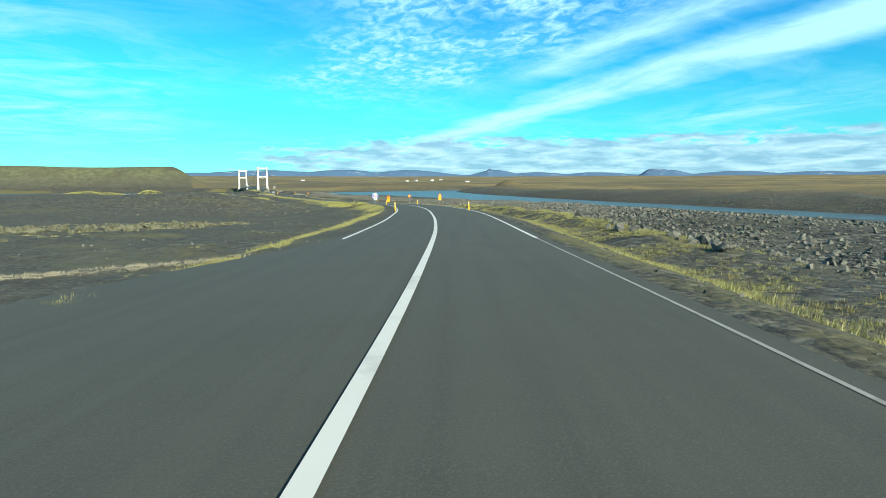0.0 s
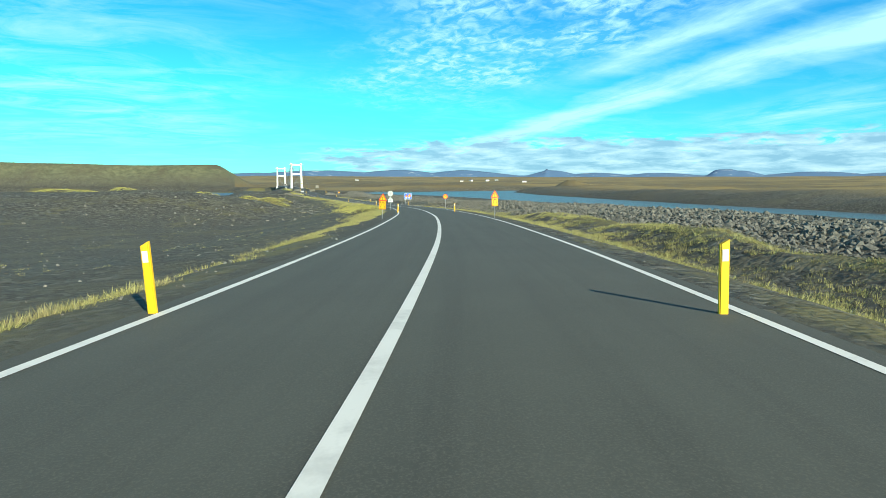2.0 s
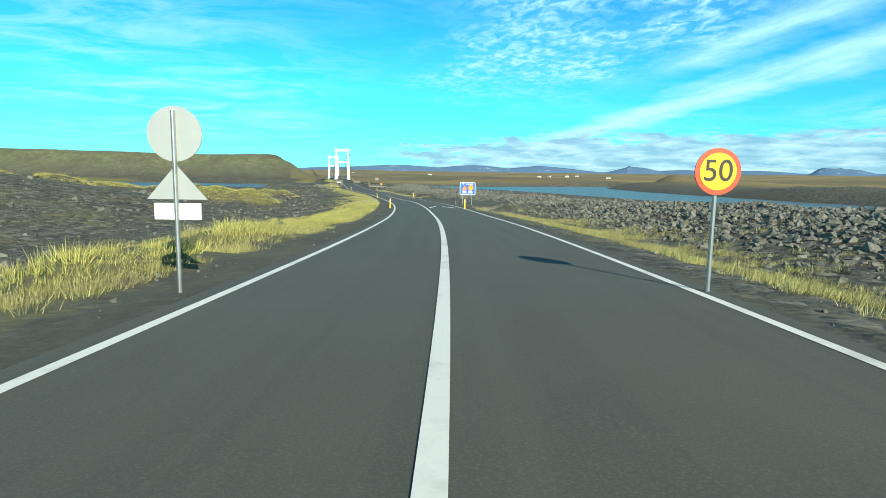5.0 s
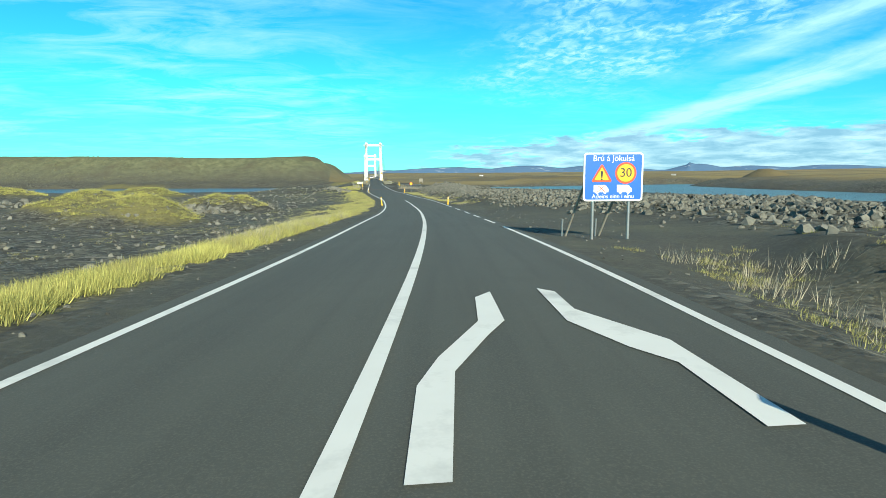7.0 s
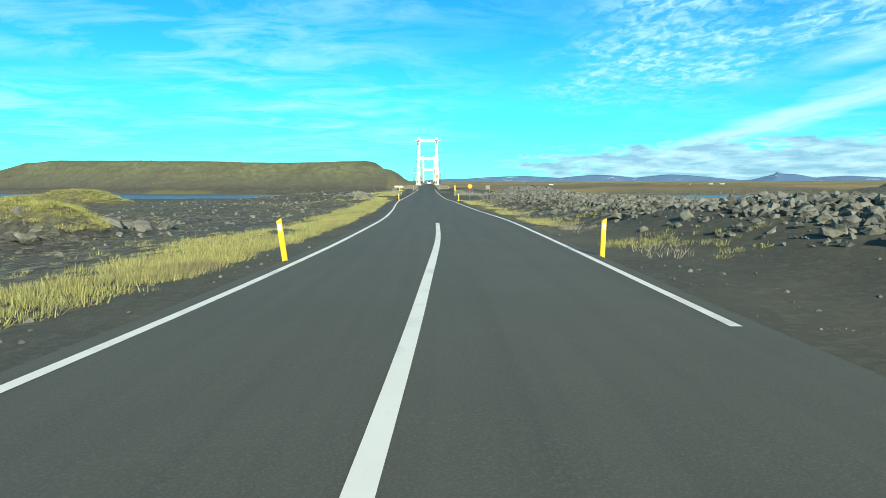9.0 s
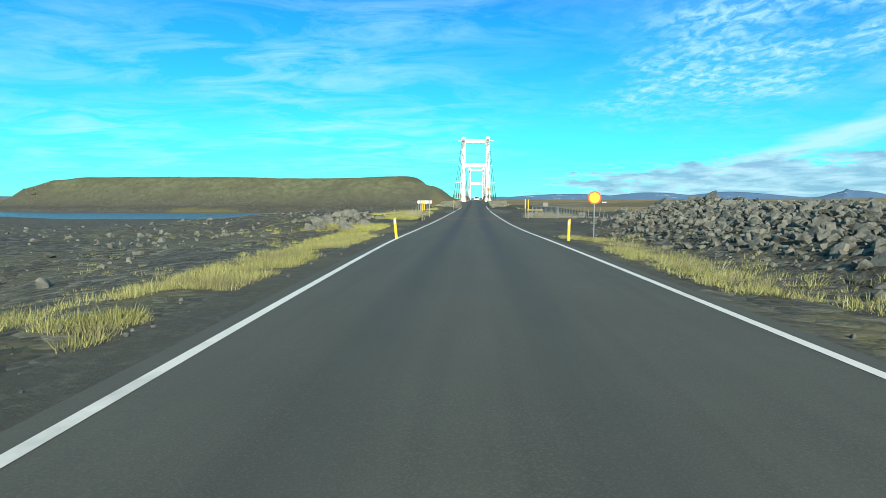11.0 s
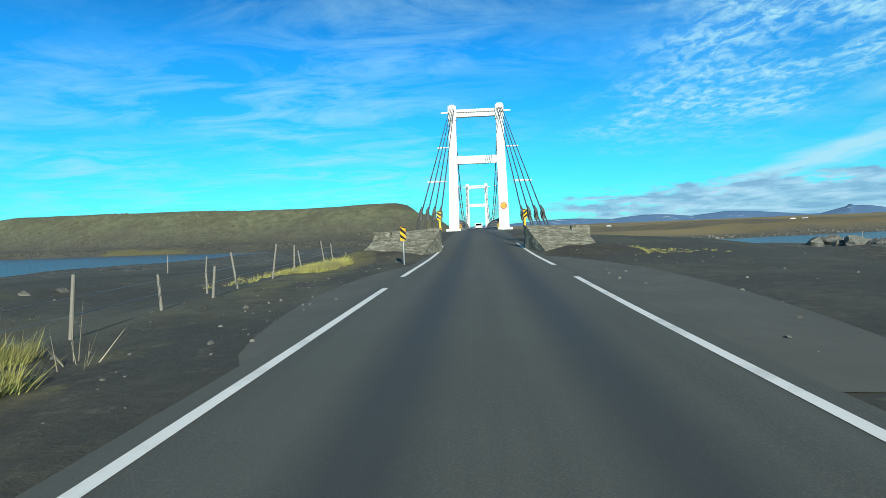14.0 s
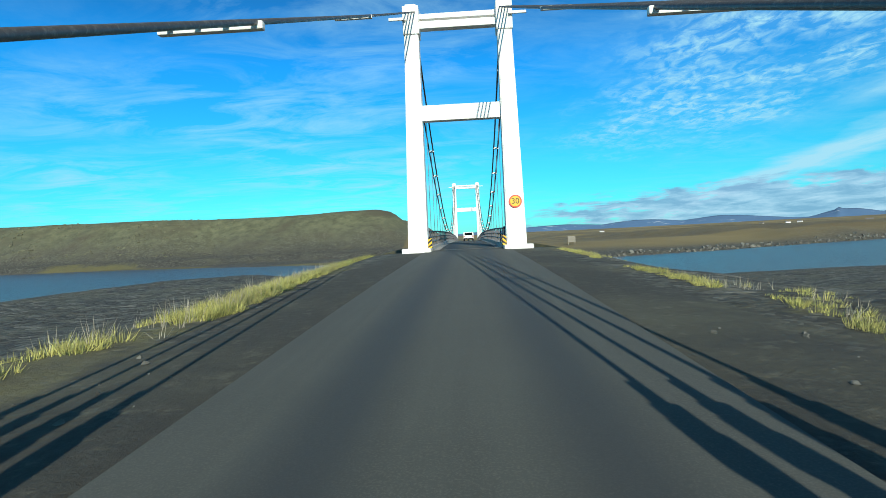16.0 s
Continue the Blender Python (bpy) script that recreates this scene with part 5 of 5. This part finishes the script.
def farmhouse(x, y, w_, l_, h_, turn):
    g = empty("farm_building", facing(x, y, turn), "distant white farm building with a grey roof", "building", "farm buildings")
    b = bmesh.new()
    box(b, (0, 0, h_ / 2 - 1), (w_, l_, h_ + 2))
    wall = part("wall", b, M_HOUSE, g)
    b = bmesh.new()
    prism(b, [(-w_ / 2 - 0.4, h_), (w_ / 2 + 0.4, h_), (0, h_ + w_ * 0.35)], -l_ / 2 - 0.3, l_ / 2 + 0.3)
    part("roof", b, M_ROOF, g)
    for k_ in (-0.25, 0.25):
        b = bmesh.new()
        box(b, (k_ * w_, -l_ / 2 - 0.03, h_ * 0.55), (w_ * 0.16, 0.08, h_ * 0.35))
        part("window", b, M_GLASS_DARK, wall)


for x, y, a in ((620, 1250, 70), (655, 1262, 20), (700, 1240, 80), (330, 1380, 60), (760, 1300, 40), (640, 900, 60)):
    farmhouse(x, y, 6, 10, 3.2, a)


# ---- the car ahead ----
def car(x, y):
    c = empty("car", Matrix.Translation((x, y, float(road_z(y)) + 0.03)), "white off-road car with dark windows on the bridge deck", "car")
    b = bmesh.new()
    sec = [(-2.25, 0.45), (-2.25, 1.0), (-2.05, 1.08), (-1.75, 1.72), (0.35, 1.74), (1.05, 1.12), (2.1, 1.0), (2.25, 0.85), (2.25, 0.45)]
    prism(b, sec, -0.90, 0.90, Matrix.Rotation(math.pi / 2, 4, "Z"))
    bmesh.ops.bevel(b, geom=b.edges[:], offset=0.06, segments=2, affect="EDGES")
    body = part("body", b, M_CAR_WHITE, c)
    b = bmesh.new()
    vs = [b.verts.new(p_) for p_ in ((-0.72, -2.06, 1.15), (0.72, -2.06, 1.15), (0.66, -1.82, 1.62), (-0.66, -1.82, 1.62))]
    f_ = b.faces.new(vs)
    bmesh.ops.solidify(b, geom=[f_], thickness=0.03)
    part("rear_window", b, M_GLASS_DARK, body)
    for s in (-1, 1):
        b = bmesh.new()
        box(b, (s * 0.905, -0.65, 1.42), (0.03, 2.0, 0.38))
        part("side_window", b, M_GLASS_DARK, body)
        b = bmesh.new()
        box(b, (s * 0.78, -2.26, 0.95), (0.16, 0.05, 0.26), None, 0.02)
        part("tail_lamp", b, M_LAMP_RED, body)
        for wy in (-1.4, 1.4):
            b = bmesh.new()
            rod(b, (s * 0.68, wy, 0.36), (s * 0.92, wy, 0.36), 0.37, None, 20)
            tyre = part("wheel", b, M_RUBBER, c)
            b = bmesh.new()
            rod(b, (s * 0.915, wy, 0.36), (s * 0.935, wy, 0.36), 0.21, None, 16)
            part("rim", b, M_STEEL, tyre)
    b = bmesh.new()
    box(b, (0, -2.29, 0.55), (1.7, 0.12, 0.2), None, 0.03)
    part("bumper", b, M_RUBBER, body)


car(0.15, 72.0)


# ---- stones ----
def rock_shape(seed, points, rough):
    """An angular block of broken lava: the hull of a few random points, chipped."""
    r_ = random.Random(seed)
    b = bmesh.new()
    sc = Vector((r_.uniform(0.85, 1.25), r_.uniform(0.7, 1.05), r_.uniform(0.55, 0.9)))
    for _ in range(points):
        p_ = Vector((r_.gauss(0, 1), r_.gauss(0, 1), r_.gauss(0, 1))).normalized() * r_.uniform(0.86, 1.05)
        b.verts.new((p_.x * sc.x, p_.y * sc.y, p_.z * sc.z))
    hull = bmesh.ops.convex_hull(b, input=b.verts)
    bmesh.ops.delete(b, geom=list({v_ for v_ in hull["geom_interior"] if isinstance(v_, bmesh.types.BMVert)}), context="VERTS")
    if rough:
        bmesh.ops.subdivide_edges(b, edges=b.edges, cuts=1)
        for v_ in b.verts:
            v_.co += Vector((noise.noise(v_.co * 2 + Vector((seed, 0, 0))), noise.noise(v_.co * 2 + Vector((0, seed, 0))), noise.noise(v_.co * 2))) * rough
    bmesh.ops.triangulate(b, faces=b.faces)
    bmesh.ops.recalc_face_normals(b, faces=b.faces)
    b.verts.index_update()
    vs = np.array([v_.co[:] for v_ in b.verts])
    fs = np.array([[v_.index for v_ in f_.verts] for f_ in b.faces])
    b.free()
    return vs, fs


SHAPES = [rock_shape(s, 13, 0.13) for s in range(10)]
SMALL = [rock_shape(s + 30, 11, 0.0) for s in range(10)]
CHIPS = [rock_shape(s + 60, 8, 0.0) for s in range(10)]


def scatter(name, places, shapes, mat, label, category, seed, sink=0.18):
    """Many stones joined into one mesh: rows of x, y, size."""
    r_ = np.random.RandomState(seed)
    places = np.asarray(places, float)
    zz = land(places[:, 0], places[:, 1])[0]
    V, F, base = [], [], 0
    for (x, y, s), z in zip(places, zz):
        vs, fs = shapes[r_.randint(len(shapes))]
        a, t = r_.rand() * 6.28, r_.randn() * 0.5
        ca, sa, ct, st = math.cos(a), math.sin(a), math.cos(t), math.sin(t)
        R = np.array([[ca, -sa, 0], [sa, ca, 0], [0, 0, 1]]) @ np.array([[1, 0, 0], [0, ct, -st], [0, st, ct]])
        V.append((vs * s) @ R.T + (x, y, z + s * sink))
        F.append(fs + base)
        base += len(vs)
    ob = from_arrays(name, np.concatenate(V), np.concatenate(F), mat)
    return tagged(ob, label, category, kind="stuff")


r = np.random.RandomState(3)


def along(n, y0, y1, d_fn, size, power=2.5):
    """Places beside the road: uniform in y, offset by d_fn, small ones most common."""
    y = r.uniform(y0, y1, n)
    d = d_fn(y, n)
    s = size[0] + (size[1] - size[0]) * r.rand(n) ** power
    return np.stack([road_x(y) + d * np.sqrt(1 + road_slope(y) ** 2), y, s], 1)


ridge = along(25000, -335, -76, lambda y, n: ridge_d(y) - 0.6 + r.normal(0, 2.9, n), (0.10, 0.31), 1.8)
ridge = ridge[(ridge[:, 0] - road_x(ridge[:, 1])) > 9.2 - 1.4 * step(-124, -112, ridge[:, 1])]
scatter("rubble_ridge", ridge, SMALL, M_LAVA, "ridge of broken dark lava rubble between road and river", "rubble", 1)
outer = along(4200, -352, -80, lambda y, n: ridge_d(y) + 5 + np.abs(r.normal(0, 15, n)), (0.09, 0.46))
outer = outer[(river_depth(outer[:, 0], outer[:, 1]) < -3) & ((outer[:, 0] - road_x(outer[:, 1])) > 8.0)]
verge_stones = np.concatenate([along(9000, -362, -214, lambda y, n: right_d(y) + 9.0 - 3.0 * step(-275, -255, y) + r.gamma(2.4, 2.6, n), (0.05, 0.24), 2.2),
                               along(4200, -172, -92, lambda y, n: right_d(y) + 3.4 + r.gamma(2.4, 1.6, n), (0.04, 0.20), 2.0)])
scatter("verge_rubble", verge_stones, CHIPS, M_LAVA, "broken dark lava stones between the verge and the rubble", "rubble", 14)
river_flat = along(9000, -350, -85, lambda y, n: ridge_d(y) + 3 + r.gamma(1.4, 5.0, n), (0.06, 0.26), 2.0)
river_flat = river_flat[river_depth(river_flat[:, 0], river_flat[:, 1]) < -5]
scatter("river_flat_stones", river_flat, CHIPS, M_LAVA, "small dark lava stones strewn over the river flat", "rubble", 15)
scatter("rubble_field", outer, SMALL, M_LAVA, "field of dark lava stones on black sand", "rubble", 2)
lakeside = along(1700, -240, -45, lambda y, n: -13 - np.abs(r.normal(0, 18, n)), (0.06, 0.36))
lakeside = lakeside[river_depth(lakeside[:, 0], lakeside[:, 1]) < -2]
scatter("lake_rubble", lakeside, SMALL, M_LAVA, "scattered dark stones on the lake side", "rubble", 4)
early = along(700, -390, -240, lambda y, n: -9 - np.abs(r.normal(0, 22, n)), (0.03, 0.13))
scatter("field_stones", early, SMALL, M_LAVA, "scattered small stones on black sand", "rubble", 5)
quad = np.array([(-50, -317), (-49, -288), (-75, -286), (-71, -340)], float)
u_, v_ = r.rand(2600, 1), r.rand(2600, 1)
stony = quad[0] * (1 - u_) * (1 - v_) + quad[1] * u_ * (1 - v_) + quad[2] * u_ * v_ + quad[3] * (1 - u_) * v_
stony = stony[fbm(stony[:, 0], stony[:, 1], 9, 3) > -0.10]
scatter("stony_band", np.concatenate([stony, 0.10 + 0.36 * r.rand(len(stony), 1) ** 2], 1), SMALL, M_MOSSY, "band of pale mossy stones on the moor", "rubble", 9)
heap = np.array([(-36 - 5 * r.randn(), -140 + 5 * r.randn(), 0.15 + 0.6 * r.rand() ** 2) for _ in range(520)])
scatter("moor_rubble", heap, SMALL, M_LAVA, "heaps of dark stones behind grassy hummocks", "rubble", 10)
tussock = np.stack([r.uniform(10, 24, 900), r.uniform(-68, -46, 900), 0.04 + 0.22 * r.rand(900) ** 2], 1)
tussock = tussock[tussock[:, 0] > 11 + 0.25 * (tussock[:, 1] + 68)]
scatter("rough_ground_stones", tussock, SMALL, M_LAVA, "dark stones in rough tussocky ground by the fence", "rubble", 13)
grit = np.concatenate([along(2600, -385, -25, lambda y, n: left_d(y) - 0.5 - r.gamma(2.0, 1.1, n), (0.015, 0.07)), along(2600, -385, -25, lambda y, n: right_d(y) + 0.5 + r.gamma(2.0, 1.3, n), (0.015, 0.07))])
scatter("shoulder_gravel", grit, SMALL, M_LAVA, "loose dark gravel on the road shoulder", "gravel", 6)
bank = []
for (ax, ay), (bx, by) in zip(RIVER[20:23], RIVER[21:24]):
    for _ in range(110):
        t = r.rand()
        bank.append((ax + (bx - ax) * t - 2 + r.randn() * 2, ay + (by - ay) * t + 3 + r.randn() * 2, r.uniform(0.25, 0.8)))
scatter("bank_stones", bank, SMALL, M_LAVA, "dark stones along the far river bank", "rubble", 8)

crag = []
while len(crag) < 900:
    x, y = r.uniform(-345, -60), r.uniform(205, 262)
    if fbm(np.array(x), np.array(y), 26, 3) + 0.45 * (x < -120) > 0.30 and height(x, y) > 0.5:
        crag.append((x, y, r.uniform(0.3, 1.1) if x < -120 else r.uniform(0.2, 0.7)))
scatter("hill_crags", crag, SMALL, M_CRAG, "weathered crags and boulders on the hillside", "rubble", 12, -0.35)

# boulders that stand out singly
rock_meshes = []
for i, (vs, fs) in enumerate(SHAPES):
    for mat in (M_LAVA, M_BASALT):
        me = bpy.data.meshes.new("boulder")
        me.from_pydata([tuple(p_) for p_ in vs], [], [tuple(int(a) for a in f_) for f_ in fs])
        me.polygons.foreach_set("use_smooth", [False] * len(me.polygons))
        me.materials.append(mat)
        rock_meshes.append(me)


def boulder(x, y, s, grey, label, group, sink=0.2):
    ob = new("boulder", rock_meshes[r.randint(len(SHAPES)) * 2 + (1 if grey else 0)])
    ob.matrix_world = Matrix.Translation((x, y, height(x, y) + s * sink)) @ Euler((r.randn() * 0.35, r.randn() * 0.35, r.rand() * 6.28)).to_matrix().to_4x4() @ Matrix.Diagonal((s, s, s, 1))
    tagged(ob, label, "boulder", group)


for _ in range(84):
    y = r.uniform(-92, -64)
    boulder(-8.6 - (y + 92) * 0.13 + r.randn() * 1.2, y, 0.2 + 0.36 * r.rand() ** 1.5, True, "grey angular basalt boulder in the lakeside row", "lakeside boulders")
crest_y = r.uniform(-205, -80, 240)
crest = np.stack([road_x(crest_y) + ridge_d(crest_y) - 2.4 + r.normal(0, 1.6, 240), crest_y, r.uniform(0.15, 0.32, 240)], 1)
scatter("ridge_boulders", crest, SHAPES, M_BASALT, "large angular grey boulders along the rubble ridge", "boulders", 16)
boulder(16.2, -77.3, 0.95, True, "very large grey boulder heaped by the pull-out", "heaped boulders", 0.5)
for _ in range(90):
    y = r.uniform(-95, -73)
    boulder(15.2 + r.randn() * 1.9, y, 0.22 + 0.5 * r.rand() ** 2, r.rand() < 0.5, "large dark boulder heaped by the pull-out", "heaped boulders")
for _ in range(26):
    y = r.uniform(-356, -331)
    boulder(float(road_x(y)) + (11.2 + r.rand() * 2.4) * 1.12, y, r.uniform(0.22, 0.55), False, "dark lava boulder in the rough ground", "verge boulders")
for _ in range(20):
    boulder(-23 + r.randn() * 2.0, -143 + r.randn() * 1.6, r.uniform(0.4, 0.9), True, "pale grey boulder at the foot of a grassy hummock", "hummock boulders")
for _ in range(10):
    boulder(-20.5 + r.randn() * 1.5, -132 + r.randn() * 1.5, r.uniform(0.4, 0.8), False, "dark boulder behind a grassy hummock", "hummock boulders")
for _ in range(26):
    boulder(-36 + r.randn() * 5, -138 + r.randn() * 4, r.uniform(0.4, 0.95), True, "grey boulder between grassy hummocks", "hummock boulders")
for i in range(20):
    boulder(23.5 + 0.62 * i + r.randn() * 0.8, -27 + 1.15 * i + r.randn() * 1.5, r.uniform(0.45, 0.95), r.rand() < 0.4, "dark angular boulder beside the river fence", "fence boulders")
boulder(10.9, -67.0, 0.8, True, "grey boulder beside the field gate", "gate boulders")


# ---- grass ----
def grass(name, places, mat, label, blades, tall, seed, spread_=0.16):
    """Tufts of bent blades: rows of x, y, scale."""
    g = np.random.RandomState(seed)
    places = np.asarray(places, float)
    if not len(places):
        return
    zz = land(places[:, 0], places[:, 1])[0]
    n = len(places) * blades
    base = np.repeat(np.concatenate([places[:, :2], zz[:, None]], 1), blades, 0)
    sc = np.repeat(places[:, 2], blades)
    a = g.rand(n) * 6.283
    rad = g.rand(n) ** 0.6 * spread_ * sc
    base[:, 0] += np.cos(a) * rad
    base[:, 1] += np.sin(a) * rad
    base[:, 2] -= 0.04
    h = tall * sc * g.uniform(0.35, 1.0, n)
    lean = g.uniform(0.05, 0.95, n) ** 1.4 * h
    wdt = g.uniform(0.004, 0.009, n) * (0.7 + sc * 0.5)
    dx, dy = np.cos(a) * lean + 0.15 * h, np.sin(a) * lean
    turn = g.rand(n) * 6.283
    across = np.stack([np.cos(turn) * wdt, np.sin(turn) * wdt, 0 * h], 1)
    tip = base + np.stack([dx, dy, h * (1 - 0.25 * (lean / h) ** 2)], 1)
    V = np.stack([base + across, base - across, tip], 1).reshape(-1, 3)
    F = np.arange(n)[:, None] * 3 + np.array([0, 1, 2])
    tagged(from_arrays(name, V, F, mat), label, "grass", kind="stuff")


def tufts(n, y0, y1, d_fn, lo, hi, keep=0.0, size=6.0):
    y = r.uniform(y0, y1, n)
    d = d_fn(y, n)
    x = road_x(y) + d * np.sqrt(1 + road_slope(y) ** 2)
    p_ = np.stack([x, y, r.uniform(lo, hi, n)], 1)
    return p_[fbm(x, y, size, 3) > keep]


left_verge = np.concatenate([tufts(9000, -362, -226, lambda y, n: left_d(y) - 1.55 - r.gamma(2.0, 0.55, n), 0.25, 0.85, -0.12, 2.2),
                             tufts(1400, -278, -236, lambda y, n: left_d(y) - 1.6 - r.gamma(2.5, 0.7, n), 0.5, 1.1, -0.2),
                             tufts(8500, -170, -98, lambda y, n: left_d(y) - 1.25 - r.gamma(2.0, 0.62, n), 0.25, 0.95, -0.1, 2.0),
                             tufts(4200, -181, -146, lambda y, n: left_d(y) - 1.5 - r.gamma(2.0, 1.1, n), 0.3, 1.0, -0.02, 1.6)])
grass("verge_grass", left_verge, M_GRASS, "straw-yellow grass along the road verge", 34, 0.30, 21, 0.24)
right_verge = np.concatenate([tufts(12500, -312, -222, lambda y, n: right_d(y) + 1.6 + r.gamma(2.6, 1.1, n), 0.3, 0.95, -0.16, 2.4),
                              tufts(6000, -372, -312, lambda y, n: right_d(y) + 1.6 + r.gamma(2.6, 1.5, n), 0.25, 0.75, -0.08, 3.0),
                              tufts(2600, -356, -276, lambda y, n: 12.4 + r.normal(0, 0.9, n), 0.35, 0.85, -0.2, 4.0),
                              tufts(1300, -224, -203, lambda y, n: right_d(y) + 1.4 + r.gamma(2.4, 1.1, n), 0.2, 0.65, 0.05, 1.8),
                              tufts(2400, -158, -98, lambda y, n: right_d(y) + 0.9 + r.gamma(2.0, 0.6, n), 0.35, 0.9, 0.0, 3.5)])
grass("verge_grass", right_verge, M_GRASS, "pale straw grass along the river-side verge", 34, 0.31, 22, 0.24)
tall_left = np.concatenate([tufts(9500, -240, -176, lambda y, n: left_d(y) - 1.7 - r.gamma(2.4, 0.95 - 0.35 * step(-215, -190, y), n), 0.35, 1.0, -0.2, 2.2),
                            tufts(2300, -75, -55, lambda y, n: left_d(y) - 2.35 - r.gamma(2.0, 0.50, n), 0.45, 1.15, -0.15, 2.5),
                            tufts(420, -45, -40.2, lambda y, n: -5.2 - r.gamma(2.0, 0.7, n), 0.3, 0.75, -0.15, 2.5),
                            tufts(60, -41, -38.6, lambda y, n: 6.2 + r.gamma(2.0, 0.6, n), 0.2, 0.4, 0.0, 2.5),
                            tufts(500, -98, -86, lambda y, n: left_d(y) - 2.2 - r.gamma(2.0, 0.8, n), 0.4, 0.9, -0.1, 3.0),
                            tufts(1300, -27, 3, lambda y, n: -4.3 - 0.06 * (y + 24) - r.gamma(2.0, 0.45, n), 0.3, 0.85, -0.1, 2.2),
                            tufts(700, -28, 0, lambda y, n: 4.8 + r.gamma(1.6, 0.28, n), 0.2, 0.5, -0.05, 2.0)])
grass("lyme_grass", tall_left, M_GRASS_BRIGHT, "tall golden lyme grass beside the road", 48, 0.44, 23, 0.24)
stalks = np.concatenate([tufts(420, -73, -57, lambda y, n: left_d(y) - 2.3 - r.gamma(2.0, 0.5, n), 0.7, 1.2, -0.3), tufts(500, -200, -178, lambda y, n: left_d(y) - 1.6 - r.gamma(2.0, 0.7, n), 0.5, 0.9, -0.1, 3.0),
                         tufts(420, -222, -204, lambda y, n: right_d(y) + 2.0 + r.gamma(2.4, 1.0, n), 0.35, 0.7, -0.1, 2.4), tufts(420, -158, -100, lambda y, n: right_d(y) + 1.4 + r.gamma(2.0, 0.4, n), 0.3, 0.6, 0.0, 3.0),
                         tufts(260, -24, 2, lambda y, n: -4.5 - 0.06 * (y + 24) - r.gamma(2.0, 0.4, n), 0.4, 0.75, -0.2), tufts(80, -26, -8, lambda y, n: 5.0 + r.gamma(2.0, 0.4, n), 0.25, 0.45, -0.2)])
track_t = r.rand(420)
track = np.stack([-64 + 11.5 * track_t + r.normal(0, 0.5, 420), -348.5 + 5.2 * track_t ** 1.6 + r.normal(0, 0.35, 420), r.uniform(0.25, 0.65, 420)], 1)
grass("track_grass", track, M_STALK, "pale dry grass along the edge of a sand track", 26, 0.34, 29, 0.25)
brush = np.stack([7.2 + r.normal(0, 1.3, 90), -68.6 + r.normal(0, 0.8, 90), r.uniform(0.6, 1.2, 90)], 1)
grass("dry_brush", brush, M_STALK, "dry pale brush grown up behind the field gates", 40, 0.85, 28, 0.4)
grass("seed_stalks", stalks, M_STALK, "tall pale dry seed stalks above the grass", 7, 0.90, 27, 0.25)
hum = []
for mx, my, mr, mh in MOUNDS:
    k = int(75 * mr * mr / 6)
    a, q_ = r.rand(k) * 6.283, np.sqrt(r.rand(k)) * mr * 1.0
    hum.append(np.stack([mx + np.cos(a) * q_, my + np.sin(a) * q_, 0.45 + 0.95 * r.rand(k) ** 1.5], 1))
grass("hummock_grass", np.concatenate(hum), M_GRASS_BRIGHT, "golden grass tufts on sandy hummocks", 55, 0.36, 24, 0.34)
sparse = np.concatenate([tufts(7000, -235, -50, lambda y, n: -8 - np.abs(r.normal(0, 17, n)), 0.3, 0.8, 0.16, 6.0), tufts(5000, -370, -240, lambda y, n: -6 - np.abs(r.normal(0, 24, n)), 0.2, 0.55, 0.12, 5.0),
                         tufts(6000, -360, -90, lambda y, n: 7 + np.abs(r.normal(0, 12, n)), 0.25, 0.7, 0.20, 5.0), tufts(2600, -68, -36, lambda y, n: 11.5 + 0.25 * (y + 68) + np.abs(r.normal(0, 8, n)), 0.3, 0.85, -0.05, 4.0)])
sparse = sparse[river_depth(sparse[:, 0], sparse[:, 1]) < -3]
d_ = sparse[:, 0] - road_x(sparse[:, 1])
sparse = sparse[~((d_ > 0) & (d_ < 12) & (sparse[:, 1] > -204) & (sparse[:, 1] < -150)) & ~((d_ > 0) & (d_ < 9.5) & (sparse[:, 1] > -95))]
grass("dune_grass", sparse, M_GRASS, "sparse straw tufts on black sand", 26, 0.26, 25, 0.22)
u_, v_ = r.rand(900, 1), r.rand(900, 1)
moss = quad[0] * (1 - u_) * (1 - v_) + quad[1] * u_ * (1 - v_) + quad[2] * u_ * v_ + quad[3] * (1 - u_) * v_
grass("moss_tufts", np.concatenate([moss, r.uniform(0.4, 0.9, (900, 1))], 1), M_GRASS, "pale moss and straw tufts among stones", 36, 0.26, 26, 0.28)
